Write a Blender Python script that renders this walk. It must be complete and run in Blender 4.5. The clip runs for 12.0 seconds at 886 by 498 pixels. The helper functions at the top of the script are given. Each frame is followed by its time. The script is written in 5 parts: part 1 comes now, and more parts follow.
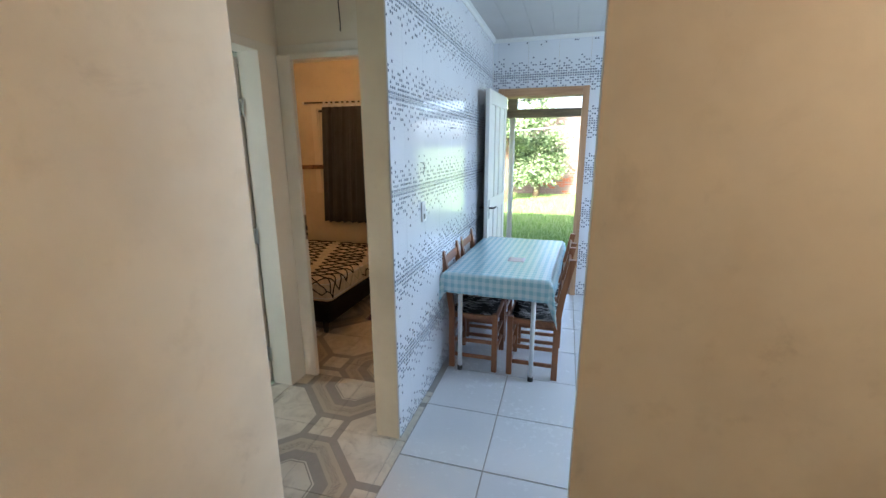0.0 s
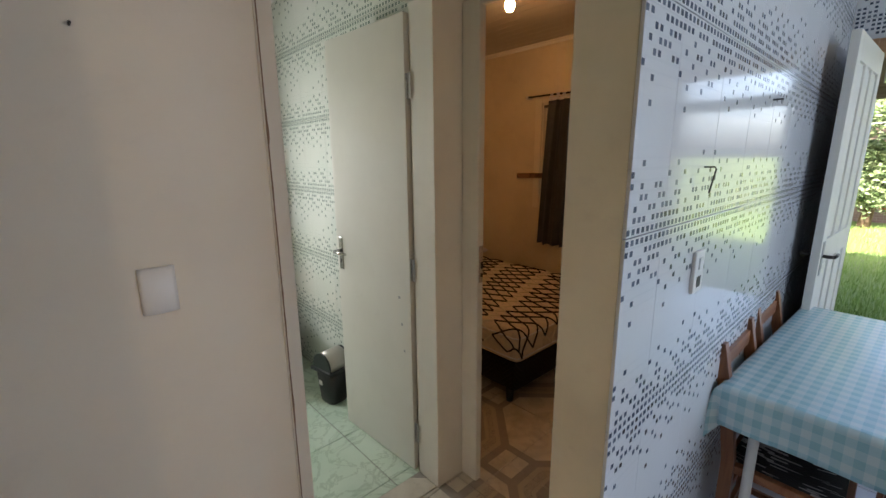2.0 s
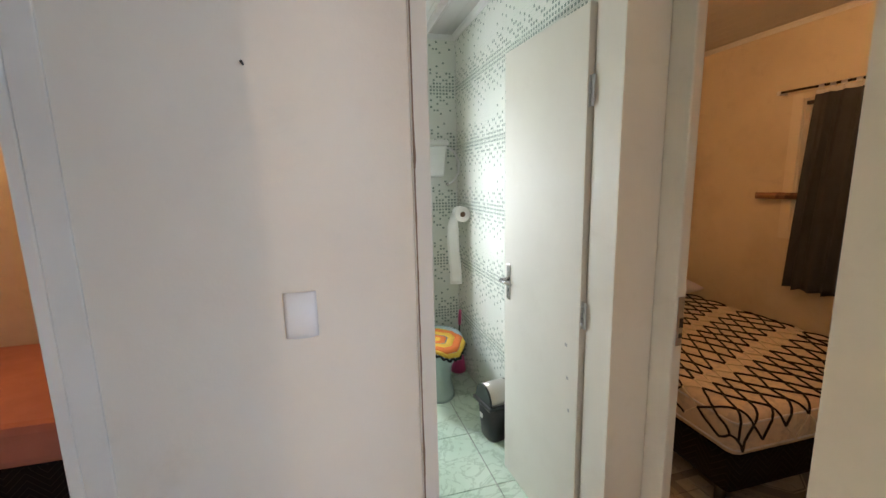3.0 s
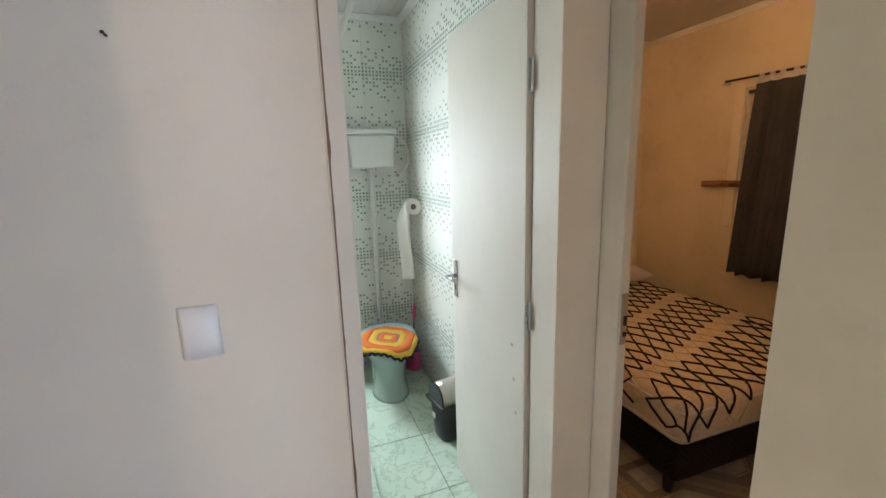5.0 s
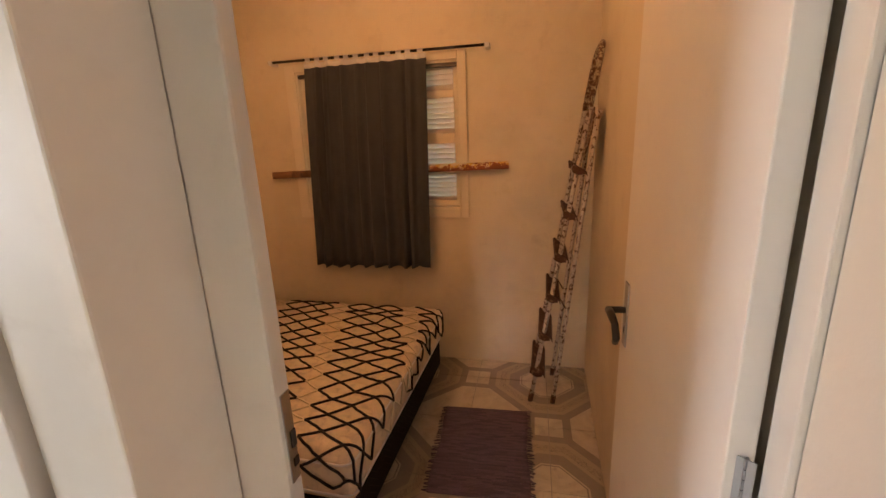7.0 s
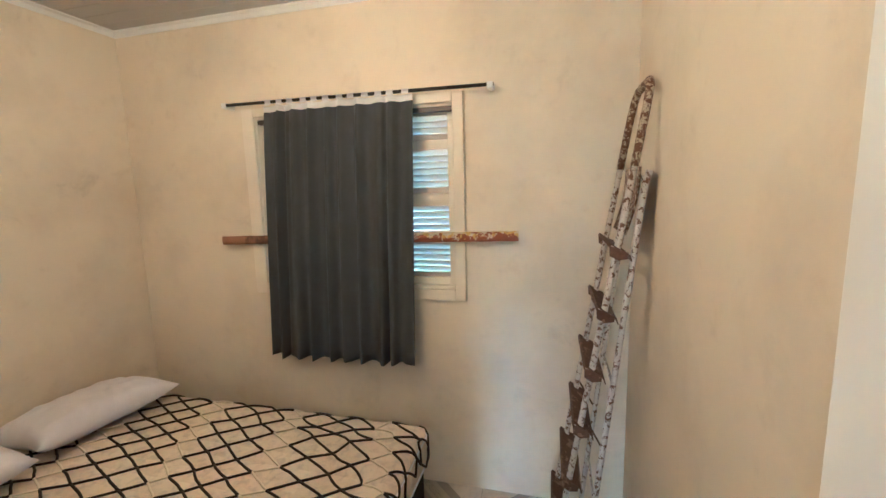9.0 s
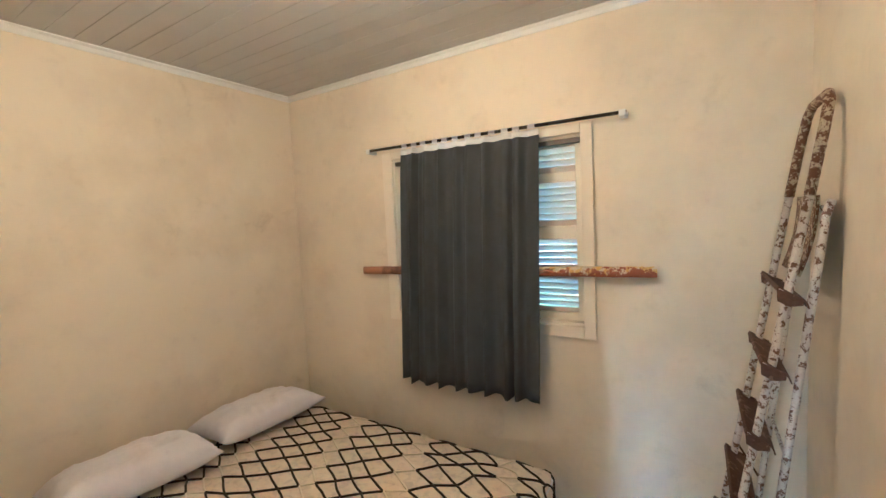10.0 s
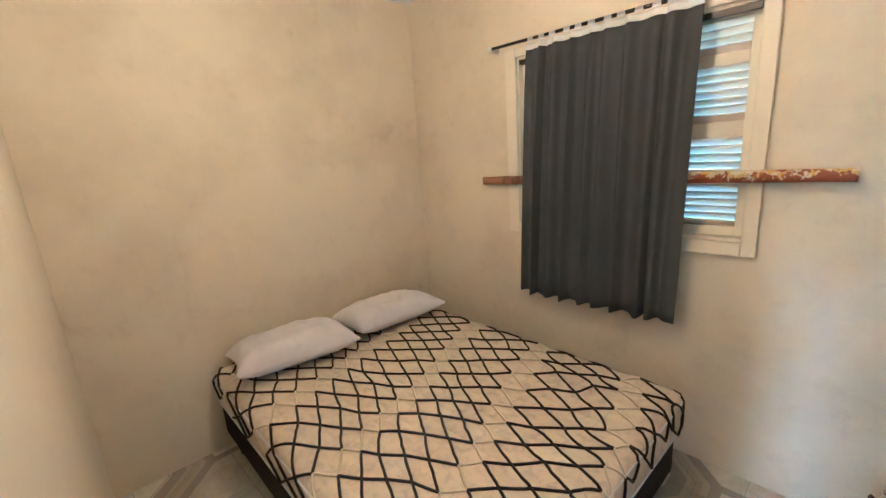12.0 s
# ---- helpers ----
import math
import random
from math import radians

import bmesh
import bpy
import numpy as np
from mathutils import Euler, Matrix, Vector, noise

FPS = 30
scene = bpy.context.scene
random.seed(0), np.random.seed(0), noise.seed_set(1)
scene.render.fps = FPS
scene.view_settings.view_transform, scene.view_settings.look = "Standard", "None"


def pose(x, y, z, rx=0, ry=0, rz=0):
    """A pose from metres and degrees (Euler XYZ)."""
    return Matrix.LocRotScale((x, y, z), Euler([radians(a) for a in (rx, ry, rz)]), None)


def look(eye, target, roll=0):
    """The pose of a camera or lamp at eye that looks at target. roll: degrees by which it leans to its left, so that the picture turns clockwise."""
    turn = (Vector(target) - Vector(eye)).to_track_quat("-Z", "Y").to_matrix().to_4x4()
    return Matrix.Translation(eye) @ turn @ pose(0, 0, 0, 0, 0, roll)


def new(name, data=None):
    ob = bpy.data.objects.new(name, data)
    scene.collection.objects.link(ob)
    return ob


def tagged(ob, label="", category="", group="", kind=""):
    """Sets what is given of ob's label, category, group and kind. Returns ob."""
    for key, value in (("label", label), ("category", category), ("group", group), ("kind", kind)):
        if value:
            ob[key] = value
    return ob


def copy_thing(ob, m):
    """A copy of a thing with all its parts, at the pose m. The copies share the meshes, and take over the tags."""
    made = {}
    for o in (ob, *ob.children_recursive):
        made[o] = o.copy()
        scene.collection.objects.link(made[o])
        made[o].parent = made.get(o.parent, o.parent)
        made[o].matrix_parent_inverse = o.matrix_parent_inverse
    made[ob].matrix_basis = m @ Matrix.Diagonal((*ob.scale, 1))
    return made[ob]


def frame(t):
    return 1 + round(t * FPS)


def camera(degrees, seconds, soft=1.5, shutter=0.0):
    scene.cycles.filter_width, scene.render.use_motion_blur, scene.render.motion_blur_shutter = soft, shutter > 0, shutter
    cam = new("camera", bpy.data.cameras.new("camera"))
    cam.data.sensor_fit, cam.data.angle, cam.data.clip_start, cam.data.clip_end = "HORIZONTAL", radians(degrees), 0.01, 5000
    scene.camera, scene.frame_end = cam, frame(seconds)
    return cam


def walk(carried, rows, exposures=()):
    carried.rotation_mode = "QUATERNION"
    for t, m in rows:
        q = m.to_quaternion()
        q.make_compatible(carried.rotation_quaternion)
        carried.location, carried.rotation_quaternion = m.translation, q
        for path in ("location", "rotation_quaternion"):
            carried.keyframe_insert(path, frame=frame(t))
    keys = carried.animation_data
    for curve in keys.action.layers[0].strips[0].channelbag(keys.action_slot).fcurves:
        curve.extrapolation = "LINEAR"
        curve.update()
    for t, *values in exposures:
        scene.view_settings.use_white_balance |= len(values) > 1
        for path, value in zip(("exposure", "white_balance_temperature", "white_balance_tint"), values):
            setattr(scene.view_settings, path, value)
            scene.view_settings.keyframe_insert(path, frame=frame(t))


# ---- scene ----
cam = camera(93.8, 12.0)
PATH = [
    (0, (0.501, 0.38, 1.571), (-0.055, 2.241, 1.093), -0.3),
    (0.5, (0.444, 0.693, 1.56), (-0.231, 2.515, 1.09), -0.2),
    (1, (0.401, 1.017, 1.549), (-0.476, 2.76, 1.11), -0.0),
    (1.3, (0.353, 1.105, 1.539), (-0.633, 2.789, 1.101), 0.2),
    (1.5, (0.269, 1.228, 1.515), (-0.868, 2.82, 1.098), 0.1),
    (1.6, (0.236, 1.268, 1.501), (-0.967, 2.815, 1.102), -0.1),
    (2, (0.058, 1.409, 1.51), (-1.4, 2.711, 1.086), -0.5),
    (2.5, (-0.068, 1.529, 1.499), (-1.812, 2.406, 1.061), -1.3),
    (3, (-0.1, 1.647, 1.529), (-2.008, 2.142, 1.191), -1.3),
    (3.2, (-0.096, 1.683, 1.554), (-2.041, 2.085, 1.316), -1.4),
    (4.8, (-0.158, 1.783, 1.548), (-2.064, 2.31, 1.248), -1.3),
    (5, (-0.182, 1.776, 1.536), (-2.032, 2.425, 1.144), -1.7),
    (5.5, (-0.345, 1.813, 1.512), (-1.947, 2.905, 1.023), -2.2),
    (6, (-0.483, 1.876, 1.492), (-1.739, 3.35, 0.993), -2.7),
    (6.5, (-0.639, 2.027, 1.506), (-1.49, 3.772, 1.024), -2.6),
    (7, (-0.728, 2.179, 1.512), (-1.197, 4.06, 1.022), -2.3),
    (7.2, (-0.778, 2.258, 1.513), (-1.117, 4.166, 1.019), -2.0),
    (8.8, (-0.791, 2.816, 1.589), (-1.212, 4.744, 1.265), -1.4),
    (9, (-0.793, 2.843, 1.599), (-1.298, 4.757, 1.314), -1.5),
    (9.5, (-0.796, 2.835, 1.635), (-1.544, 4.678, 1.43), -2.1),
    (10, (-0.798, 2.83, 1.645), (-1.842, 4.529, 1.499), -2.8),
    (10.5, (-0.832, 2.823, 1.622), (-2.099, 4.366, 1.506), -2.9),
    (11, (-0.841, 2.825, 1.601), (-2.257, 4.228, 1.439), -3.4),
    (11.5, (-0.852, 2.815, 1.593), (-2.319, 4.142, 1.296), -4.1),
    (12, (-0.868, 2.837, 1.553), (-2.305, 4.146, 1.084), -4.1),
]

# ---- light ----
EXPOSURES = [(0, 2.75, 6200, 13), (0.5, 2.52, 6400, 13), (1, 2.3, 6700, 14), (1.5, 2.15, 7000, 15), (2, 2.15, 7100, 18), (2.5, 2.65, 6800, 18), (3.2, 3.0, 6550, 19), (5, 2.95, 6350, 18), (6, 2.9, 6500, 27), (7.2, 3.35, 7300, 32),
             (8.4, 4.3, 4000, -2), (8.8, 4.35, 3800, -4), (11.5, 4.35, 3800, -4), (12, 4.45, 3800, -4)]
walk(cam, [(t, look(eye, target, roll)) for t, eye, target, roll in PATH], EXPOSURES)

world = bpy.data.worlds.new("sky")
scene.world = world
world.use_nodes = True
wn = world.node_tree.nodes
sky = wn.new("ShaderNodeTexSky")
sky.sky_type, sky.sun_disc = "NISHITA", False
SUN_UP, SUN_AROUND = radians(32), radians(186)
sky.air_density, sky.dust_density = 0.75, 4.0
sky.sun_elevation, sky.sun_rotation = SUN_UP, SUN_AROUND
wn["Background"].inputs["Strength"].default_value = 0.15
world.node_tree.links.new(sky.outputs[0], wn["Background"].inputs["Color"])


def lamp(name, kind, power, colour, m, **more):
    data = bpy.data.lights.new(name, kind)
    data.energy, data.color = power, colour
    for key in more:
        if key == "size":
            data.shape, data.size, data.size_y = "RECTANGLE", more[key][0], more[key][1]
        if key == "radius":
            data.shadow_soft_size = more[key]
        if key == "angle":
            data.angle = radians(more[key])
        if key == "spread":
            data.spread = radians(more[key])
    ob = new(name, data)
    ob.matrix_world = m
    return ob


sun_from = Vector((math.sin(SUN_AROUND) * math.cos(SUN_UP), math.cos(SUN_AROUND) * math.cos(SUN_UP), math.sin(SUN_UP)))
lamp("sun", "SUN", 5.0, (1.0, 0.95, 0.86), look(sun_from * 20, (0, 0, 0)), angle=0.5)
WARM = (1.0, 0.405, 0.108)
BULB = (-1.70, 3.53, 2.41)
lamp("bedroom_bulb_light", "POINT", 1.4, WARM, pose(*BULB), radius=0.016)
lamp("small_room_bulb_light", "POINT", 1.5, WARM, pose(-2.2, 0.1, 2.3), radius=0.03)
# Fill added out of view; placed and tinted to balance the living room walls.
lamp("living_fill_light", "POINT", 4.0, (1.0, 0.85, 0.69), pose(1.95, 0.80, 2.38), radius=0.03)
DAY = (0.58, 0.78, 1.0)
lamp("kitchen_window_daylight", "AREA", 1.5, DAY, look((1.66, 5.03, 1.7), (1.66, 3.0, 1.2)), size=(0.9, 0.7))
lamp("kitchen_side_window_daylight", "AREA", 10.0, DAY, look((2.76, 3.3, 1.58), (1.0, 3.3, 1.2)), size=(1.28, 1.0))
lamp("bathroom_window_daylight", "AREA", 4.6, (0.84, 0.97, 1.0), look((-3.24, 1.62, 1.48), (-2.75, 2.62, 1.05)), size=(0.42, 0.6))
# Fill added at the unseen south end to brighten the hall; no known source.
lamp("hall_fill_daylight", "AREA", 0.16, (0.80, 0.90, 1.0), look((-1.00, -2.2, 1.05), (-0.90, 1.0, 1.0)), size=(0.26, 1.9))
# Narrow beam added to lay a cool stripe on the bedroom window wall.
lamp("bedroom_stripe_beam", "AREA", 0.012, (0.66, 0.76, 1.0), look((-0.99, -2.18, 0.60), (-0.99, 4.85, 0.45)), size=(0.08, 1.0), spread=2.2)


# ---- materials ----
class V:
    """A value in a node tree, with plain arithmetic."""

    def __init__(self, tree, out):
        self.tree, self.out = tree, out

    def op(self, kind, *others, clamp=False):
        n = self.tree.nodes.new("ShaderNodeMath")
        n.operation, n.use_clamp = kind, clamp
        for i, o in enumerate((self, *others)):
            if isinstance(o, V):
                self.tree.links.new(o.out, n.inputs[i])
            else:
                n.inputs[i].default_value = o
        return V(self.tree, n.outputs[0])

    def __add__(self, o): return self.op("ADD", o)
    def __sub__(self, o): return self.op("SUBTRACT", o)
    def __mul__(self, o): return self.op("MULTIPLY", o)
    def __truediv__(self, o): return self.op("DIVIDE", o)
    def lt(self, o): return self.op("LESS_THAN", o)
    def gt(self, o): return self.op("GREATER_THAN", o)
    def floor(self): return self.op("FLOOR")
    def round(self): return self.op("ROUND")
    def frac(self): return self.op("FRACT")
    def abs(self): return self.op("ABSOLUTE")
    def sin(self): return self.op("SINE")
    def max(self, o): return self.op("MAXIMUM", o)
    def min(self, o): return self.op("MINIMUM", o)
    def clamp(self): return self.op("ADD", 0.0, clamp=True)
    def ramp(self, a, b): return ((self - a) / (b - a)).clamp()


class Mat:
    """A Principled material with helpers for its textures."""

    def __init__(self, name, rough=0.6, metal=0.0):
        self.m = bpy.data.materials.new(name)
        self.m.use_nodes = True
        self.t = self.m.node_tree
        self.b = self.t.nodes["Principled BSDF"]
        self.b.inputs["Roughness"].default_value = rough
        self.b.inputs["Metallic"].default_value = metal
        self.geo = None

    def place(self, local=False):
        """x, y, z in metres: in the world, or in the thing's own space."""
        if local:
            src = self.t.nodes.new("ShaderNodeTexCoord").outputs["Object"]
        else:
            src = self.t.nodes.new("ShaderNodeNewGeometry").outputs["Position"]
        sep = self.t.nodes.new("ShaderNodeSeparateXYZ")
        self.t.links.new(src, sep.inputs[0])
        self.vec = src
        return [V(self.t, sep.outputs[i]) for i in range(3)]

    def join(self, x, y, z=0.0):
        n = self.t.nodes.new("ShaderNodeCombineXYZ")
        for i, o in enumerate((x, y, z)):
            if isinstance(o, V):
                self.t.links.new(o.out, n.inputs[i])
            else:
                n.inputs[i].default_value = o
        return n.outputs[0]

    def noise(self, vec, scale, detail=4.0, rough=0.55, warp=0.0):
        n = self.t.nodes.new("ShaderNodeTexNoise")
        n.inputs["Scale"].default_value, n.inputs["Detail"].default_value = scale, detail
        n.inputs["Roughness"].default_value, n.inputs["Distortion"].default_value = rough, warp
        if vec is not None:
            self.t.links.new(vec, n.inputs["Vector"])
        return V(self.t, n.outputs["Fac"])

    def white(self, vec):
        n = self.t.nodes.new("ShaderNodeTexWhiteNoise")
        n.noise_dimensions = "3D"
        self.t.links.new(vec, n.inputs["Vector"])
        return V(self.t, n.outputs["Value"])

    def chance(self):
        return V(self.t, self.t.nodes.new("ShaderNodeObjectInfo").outputs["Random"])

    def mix(self, fac, a, b):
        n = self.t.nodes.new("ShaderNodeMix")
        n.data_type = "RGBA"
        for i, o in ((0, fac), (6, a), (7, b)):
            if isinstance(o, V):
                self.t.links.new(o.out, n.inputs[i])
            elif hasattr(o, "is_output"):
                self.t.links.new(o, n.inputs[i])
            elif isinstance(o, tuple):
                n.inputs[i].default_value = (*o, 1.0)
            else:
                n.inputs[i].default_value = o
        return n.outputs[2]

    def colour(self, c):
        if isinstance(c, tuple):
            self.b.inputs["Base Color"].default_value = (*c, 1.0)
        else:
            self.t.links.new(c, self.b.inputs["Base Color"])
        return self

    def rough(self, v):
        self.t.links.new(v.out, self.b.inputs["Roughness"])
        return self

    def bump(self, v, depth, strength=1.0):
        n = self.t.nodes.new("ShaderNodeBump")
        n.inputs["Distance"].default_value, n.inputs["Strength"].default_value = depth, strength
        self.t.links.new(v.out, n.inputs["Height"])
        self.t.links.new(n.outputs[0], self.b.inputs["Normal"])
        return self


def paint(name, base, dirty, rough=0.6, grain=0.0006, stain=0.5, local=False):
    a = Mat(name, rough)
    x, y, z = a.place(local)
    big = a.noise(a.vec, 1.7, 5.0, 0.6)
    mid = a.noise(a.vec, 9.0, 5.0, 0.65)
    fine = a.noise(a.vec, 160.0, 3.0, 0.6)
    roller = a.noise(a.vec, 45.0, 3.0, 0.6)
    c = a.mix((big.ramp(0.45, 0.75) * stain * 0.55), base, dirty)
    c = a.mix((mid.ramp(0.58, 0.82) * stain * 0.35), c, dirty)
    smear = a.noise(a.vec, 3.1, 6.0, 0.7, 0.8)
    c = a.mix((smear.ramp(0.58, 0.70) * big.ramp(0.42, 0.60) * stain * 0.30), c, tuple(v * 0.72 for v in dirty))
    a.colour(c)
    a.rough((mid * 0.2) + (rough - 0.1))
    a.bump(fine * 0.5 + roller, grain * 1.0, 0.7)
    return a.m


def plain(name, base, rough=0.5, metal=0.0, spread=0.25, grain=0.0003, scale=60.0, alt=None):
    a = Mat(name, rough, metal)
    a.place(True)
    n = a.noise(a.vec, scale, 4.0, 0.6)
    n2 = a.noise(a.vec, scale * 0.12, 4.0, 0.6)
    other = alt or tuple(c * (1 - spread) for c in base)
    a.colour(a.mix((n * 0.5 + n2 * 0.7 - 0.1).clamp(), base, other))
    a.rough((n2 * 0.16) + (rough - 0.08))
    a.bump(n, grain, 0.7)
    return a.m


CREAM = paint("cream_wall_paint", (0.68, 0.607, 0.47), (0.48, 0.41, 0.30), 0.62, stain=1.1)
HALL = paint("hall_wall_paint", (0.71, 0.66, 0.575), (0.53, 0.47, 0.40), 0.55, stain=0.45)
FRAME = paint("white_frame_paint", (0.70, 0.68, 0.63), (0.46, 0.41, 0.34), 0.58, 0.0003, 0.6)
LEAF = paint("white_door_paint", (0.74, 0.73, 0.69), (0.52, 0.49, 0.44), 0.62, 0.0002, 0.4, True)
OUTSIDE = paint("outside_render", (0.60, 0.52, 0.40), (0.40, 0.34, 0.27), 0.8, 0.001, 0.6)


def mosaic(name, across, ground, band, dark, mid, gloss, high=0.452, low=-0.004, cell=0.02273, rows=20, least=0.0):
    """Glazed wall tile printed with rows of small dashes: closed rows along the tile's edges, thinning out to its bare middle."""
    a = Mat(name, gloss)
    x, y, z = a.place()
    u = (x if across == "x" else y) / cell
    v = (z - low) / high
    w = v.frac() * float(rows)
    col, row = u.floor(), w.floor()
    fu, fv = (u.frac() - 0.5).abs(), (w.frac() - 0.5).abs()
    near = ((row + 0.5) / (rows * 0.5) - 1.0).abs()
    luck = (col * 0.7548777 + row * 0.5698403).frac() * 0.62 + a.white(a.join(col, row, 3.0)) * 0.38
    tone = a.white(a.join(col, row, v.floor() + 9.0))
    odds = (near * 0.78 - 0.02).max(least) + near.gt(0.9) * 0.7
    turn = a.t.nodes.new("ShaderNodeSeparateXYZ")
    a.t.links.new(a.t.nodes.new("ShaderNodeNewGeometry").outputs["Normal"], turn.inputs[0])
    front = V(a.t, turn.outputs[1 if across == "x" else 0]).abs().gt(0.6)
    stone = fu.lt(0.31) * fv.lt(0.27) * luck.lt(odds) * front
    ridge = fv.gt(0.40)
    seam = near.gt(0.9) * fv.gt(0.42) * 0.2
    cloud = a.noise(a.vec, 4.0, 4.0)
    c = a.mix(cloud.ramp(0.35, 0.75) * 0.35, ground, band)
    c = a.mix(ridge * near.gt(0.3) * 0.35, c, band)
    c = a.mix(seam, c, mid)
    c = a.mix(stone, c, a.mix(tone * 0.55, dark, mid))
    a.colour(c)
    a.rough(stone * 0.10 + cloud * 0.05 + (gloss - 0.02))
    a.bump(stone * 0.3 + ridge * near.gt(0.2) * -0.5 + a.noise(a.vec, 7.0, 2.0) * 0.9, 0.0007, 0.5)
    return a.m


TILE_Y = mosaic("kitchen_mosaic_tile_side", "y", (0.70, 0.72, 0.76), (0.60, 0.63, 0.68), (0.035, 0.05, 0.085), (0.22, 0.26, 0.34), 0.10)
TILE_X = mosaic("kitchen_mosaic_tile_back", "x", (0.70, 0.72, 0.76), (0.60, 0.63, 0.68), (0.035, 0.05, 0.085), (0.22, 0.26, 0.34), 0.12)
BATH_X = mosaic("bathroom_mosaic_tile_side", "x", (0.78, 0.80, 0.76), (0.60, 0.69, 0.61), (0.21, 0.28, 0.25), (0.38, 0.47, 0.43), 0.16, 0.433, 0.022, 0.0246, 18, 0.20)
BATH_Y = mosaic("bathroom_mosaic_tile_back", "y", (0.78, 0.80, 0.76), (0.60, 0.69, 0.61), (0.21, 0.28, 0.25), (0.38, 0.47, 0.43), 0.16, 0.433, 0.022, 0.0246, 18, 0.20)
GROUT = plain("grey_grout", (0.42, 0.41, 0.39), 0.85, spread=0.35, scale=40)
PALE_GROUT = plain("pale_grout", (0.70, 0.71, 0.72), 0.8, spread=0.25, scale=40)


def white_tile():
    a = Mat("white_floor_tile", 0.22)
    a.place()
    n, f = a.noise(a.vec, 2.2, 4.0), a.noise(a.vec, 26.0, 5.0, 0.7)
    c = a.mix(n.ramp(0.4, 0.75) * 0.4, (0.66, 0.68, 0.72), (0.58, 0.60, 0.63))
    c = a.mix(f.ramp(0.64, 0.80) * 0.35, c, (0.42, 0.41, 0.40))
    a.colour(a.mix(a.chance() * 0.25, c, (0.60, 0.62, 0.64)))
    a.rough(f * 0.22 + n * 0.12 + 0.08)
    a.bump(a.noise(a.vec, 14.0, 2.0), 0.0006, 0.4)
    return a.m


HALL_R, BED_R, HALL_TURN, HALL_S = (-0.761, 2.625), (-0.647, 2.874), radians(1.4), 0.4395


def octagon_tile(name, origin):
    """Old patterned floor tile: octagons of marble and of grey rings, and small squares between."""
    a = Mat(name, 0.3)
    x, y, z = a.place()
    cs, sn = math.cos(HALL_TURN), math.sin(HALL_TURN)
    px, py = x - origin[0], y - origin[1]
    u, v = (px * cs + py * sn) / HALL_S, (py * cs - px * sn) / HALL_S
    p, q = (u + v) * 0.5, (u - v) * 0.5
    rp, rq = p.round(), q.round()
    dp, dq = p - rp, q - rq
    du, dv = (dp + dq).abs(), (dp - dq).abs()
    d = (du.max(dv) * 0.895).max((du + dv) * 0.7071)
    ring = ((rp + rq) * 0.5).frac().lt(0.25)
    marble = a.noise(a.vec, 7.0, 7.0, 0.62, 1.2)
    blot = a.noise(a.vec, 24.0, 4.0, 0.6)
    stone = a.mix(marble.ramp(0.42, 0.72), (0.62, 0.58, 0.50), (0.44, 0.40, 0.34))
    stone = a.mix(blot.ramp(0.60, 0.78) * 0.6, stone, (0.27, 0.24, 0.20))
    grey = a.mix(blot, (0.33, 0.305, 0.27), (0.24, 0.22, 0.195))
    lace = a.mix(a.noise(a.vec, 95.0, 2.0, 0.5, 3.0).ramp(0.53, 0.58) * d.gt(0.515) * d.lt(0.60), (0.42, 0.37, 0.30), (0.20, 0.18, 0.16))
    edge = d.gt(0.655) * d.lt(0.707)
    square = d.gt(0.707)
    wide = square * (du.max(dv)).lt(0.832)
    c = a.mix(ring * d.gt(0.34) * d.lt(0.475), stone, grey)
    c = a.mix(ring * d.gt(0.475) * d.lt(0.655), c, lace)
    c = a.mix(ring * d.gt(0.31) * d.lt(0.325), c, grey)
    c = a.mix((edge + wide).clamp(), c, grey)
    a.colour(c)
    a.rough(blot * 0.2 + 0.22)
    a.bump(a.noise(a.vec, 12.0, 3.0), 0.0008, 0.4)
    return a.m


def green_marble():
    a = Mat("green_marble_floor_tile", 0.14)
    a.place()
    n = a.noise(a.vec, 5.0, 7.0, 0.6, 1.6)
    vein = ((n - 0.5).abs()).ramp(0.035, 0.0)
    c = a.mix(a.noise(a.vec, 3.0, 4.0).ramp(0.35, 0.7), (0.64, 0.76, 0.65), (0.53, 0.68, 0.56))
    a.colour(a.mix(vein * 0.55, c, (0.28, 0.40, 0.30)))
    a.rough(n * 0.12 + 0.08)
    return a.m


FLOOR_WHITE, FLOOR_GREEN = white_tile(), green_marble()
FLOOR_OCT, FLOOR_BED = octagon_tile("octagon_floor_tile", HALL_R), octagon_tile("bedroom_octagon_floor_tile", BED_R)


def timber(name, light, dark, rough=0.5, along="z", scale=1.0):
    a = Mat(name, rough)
    x, y, z = a.place(True)
    k = {"x": (2.0, 26.0, 26.0), "y": (26.0, 2.0, 26.0), "z": (26.0, 26.0, 2.0)}[along]
    g = a.noise(a.join(x * k[0], y * k[1], z * k[2]), 1.0 * scale, 5.0, 0.6, 0.8)
    f = a.noise(a.join(x * k[0] * 5, y * k[1] * 5, z * k[2] * 3), 1.0, 3.0)
    c = a.mix(g.ramp(0.35, 0.68), light, dark)
    a.colour(a.mix(f.ramp(0.6, 0.8) * 0.4, c, tuple(v * 0.45 for v in dark)))
    a.rough(f * 0.2 + (rough - 0.1))
    a.bump(f, 0.0006, 0.6)
    return a.m


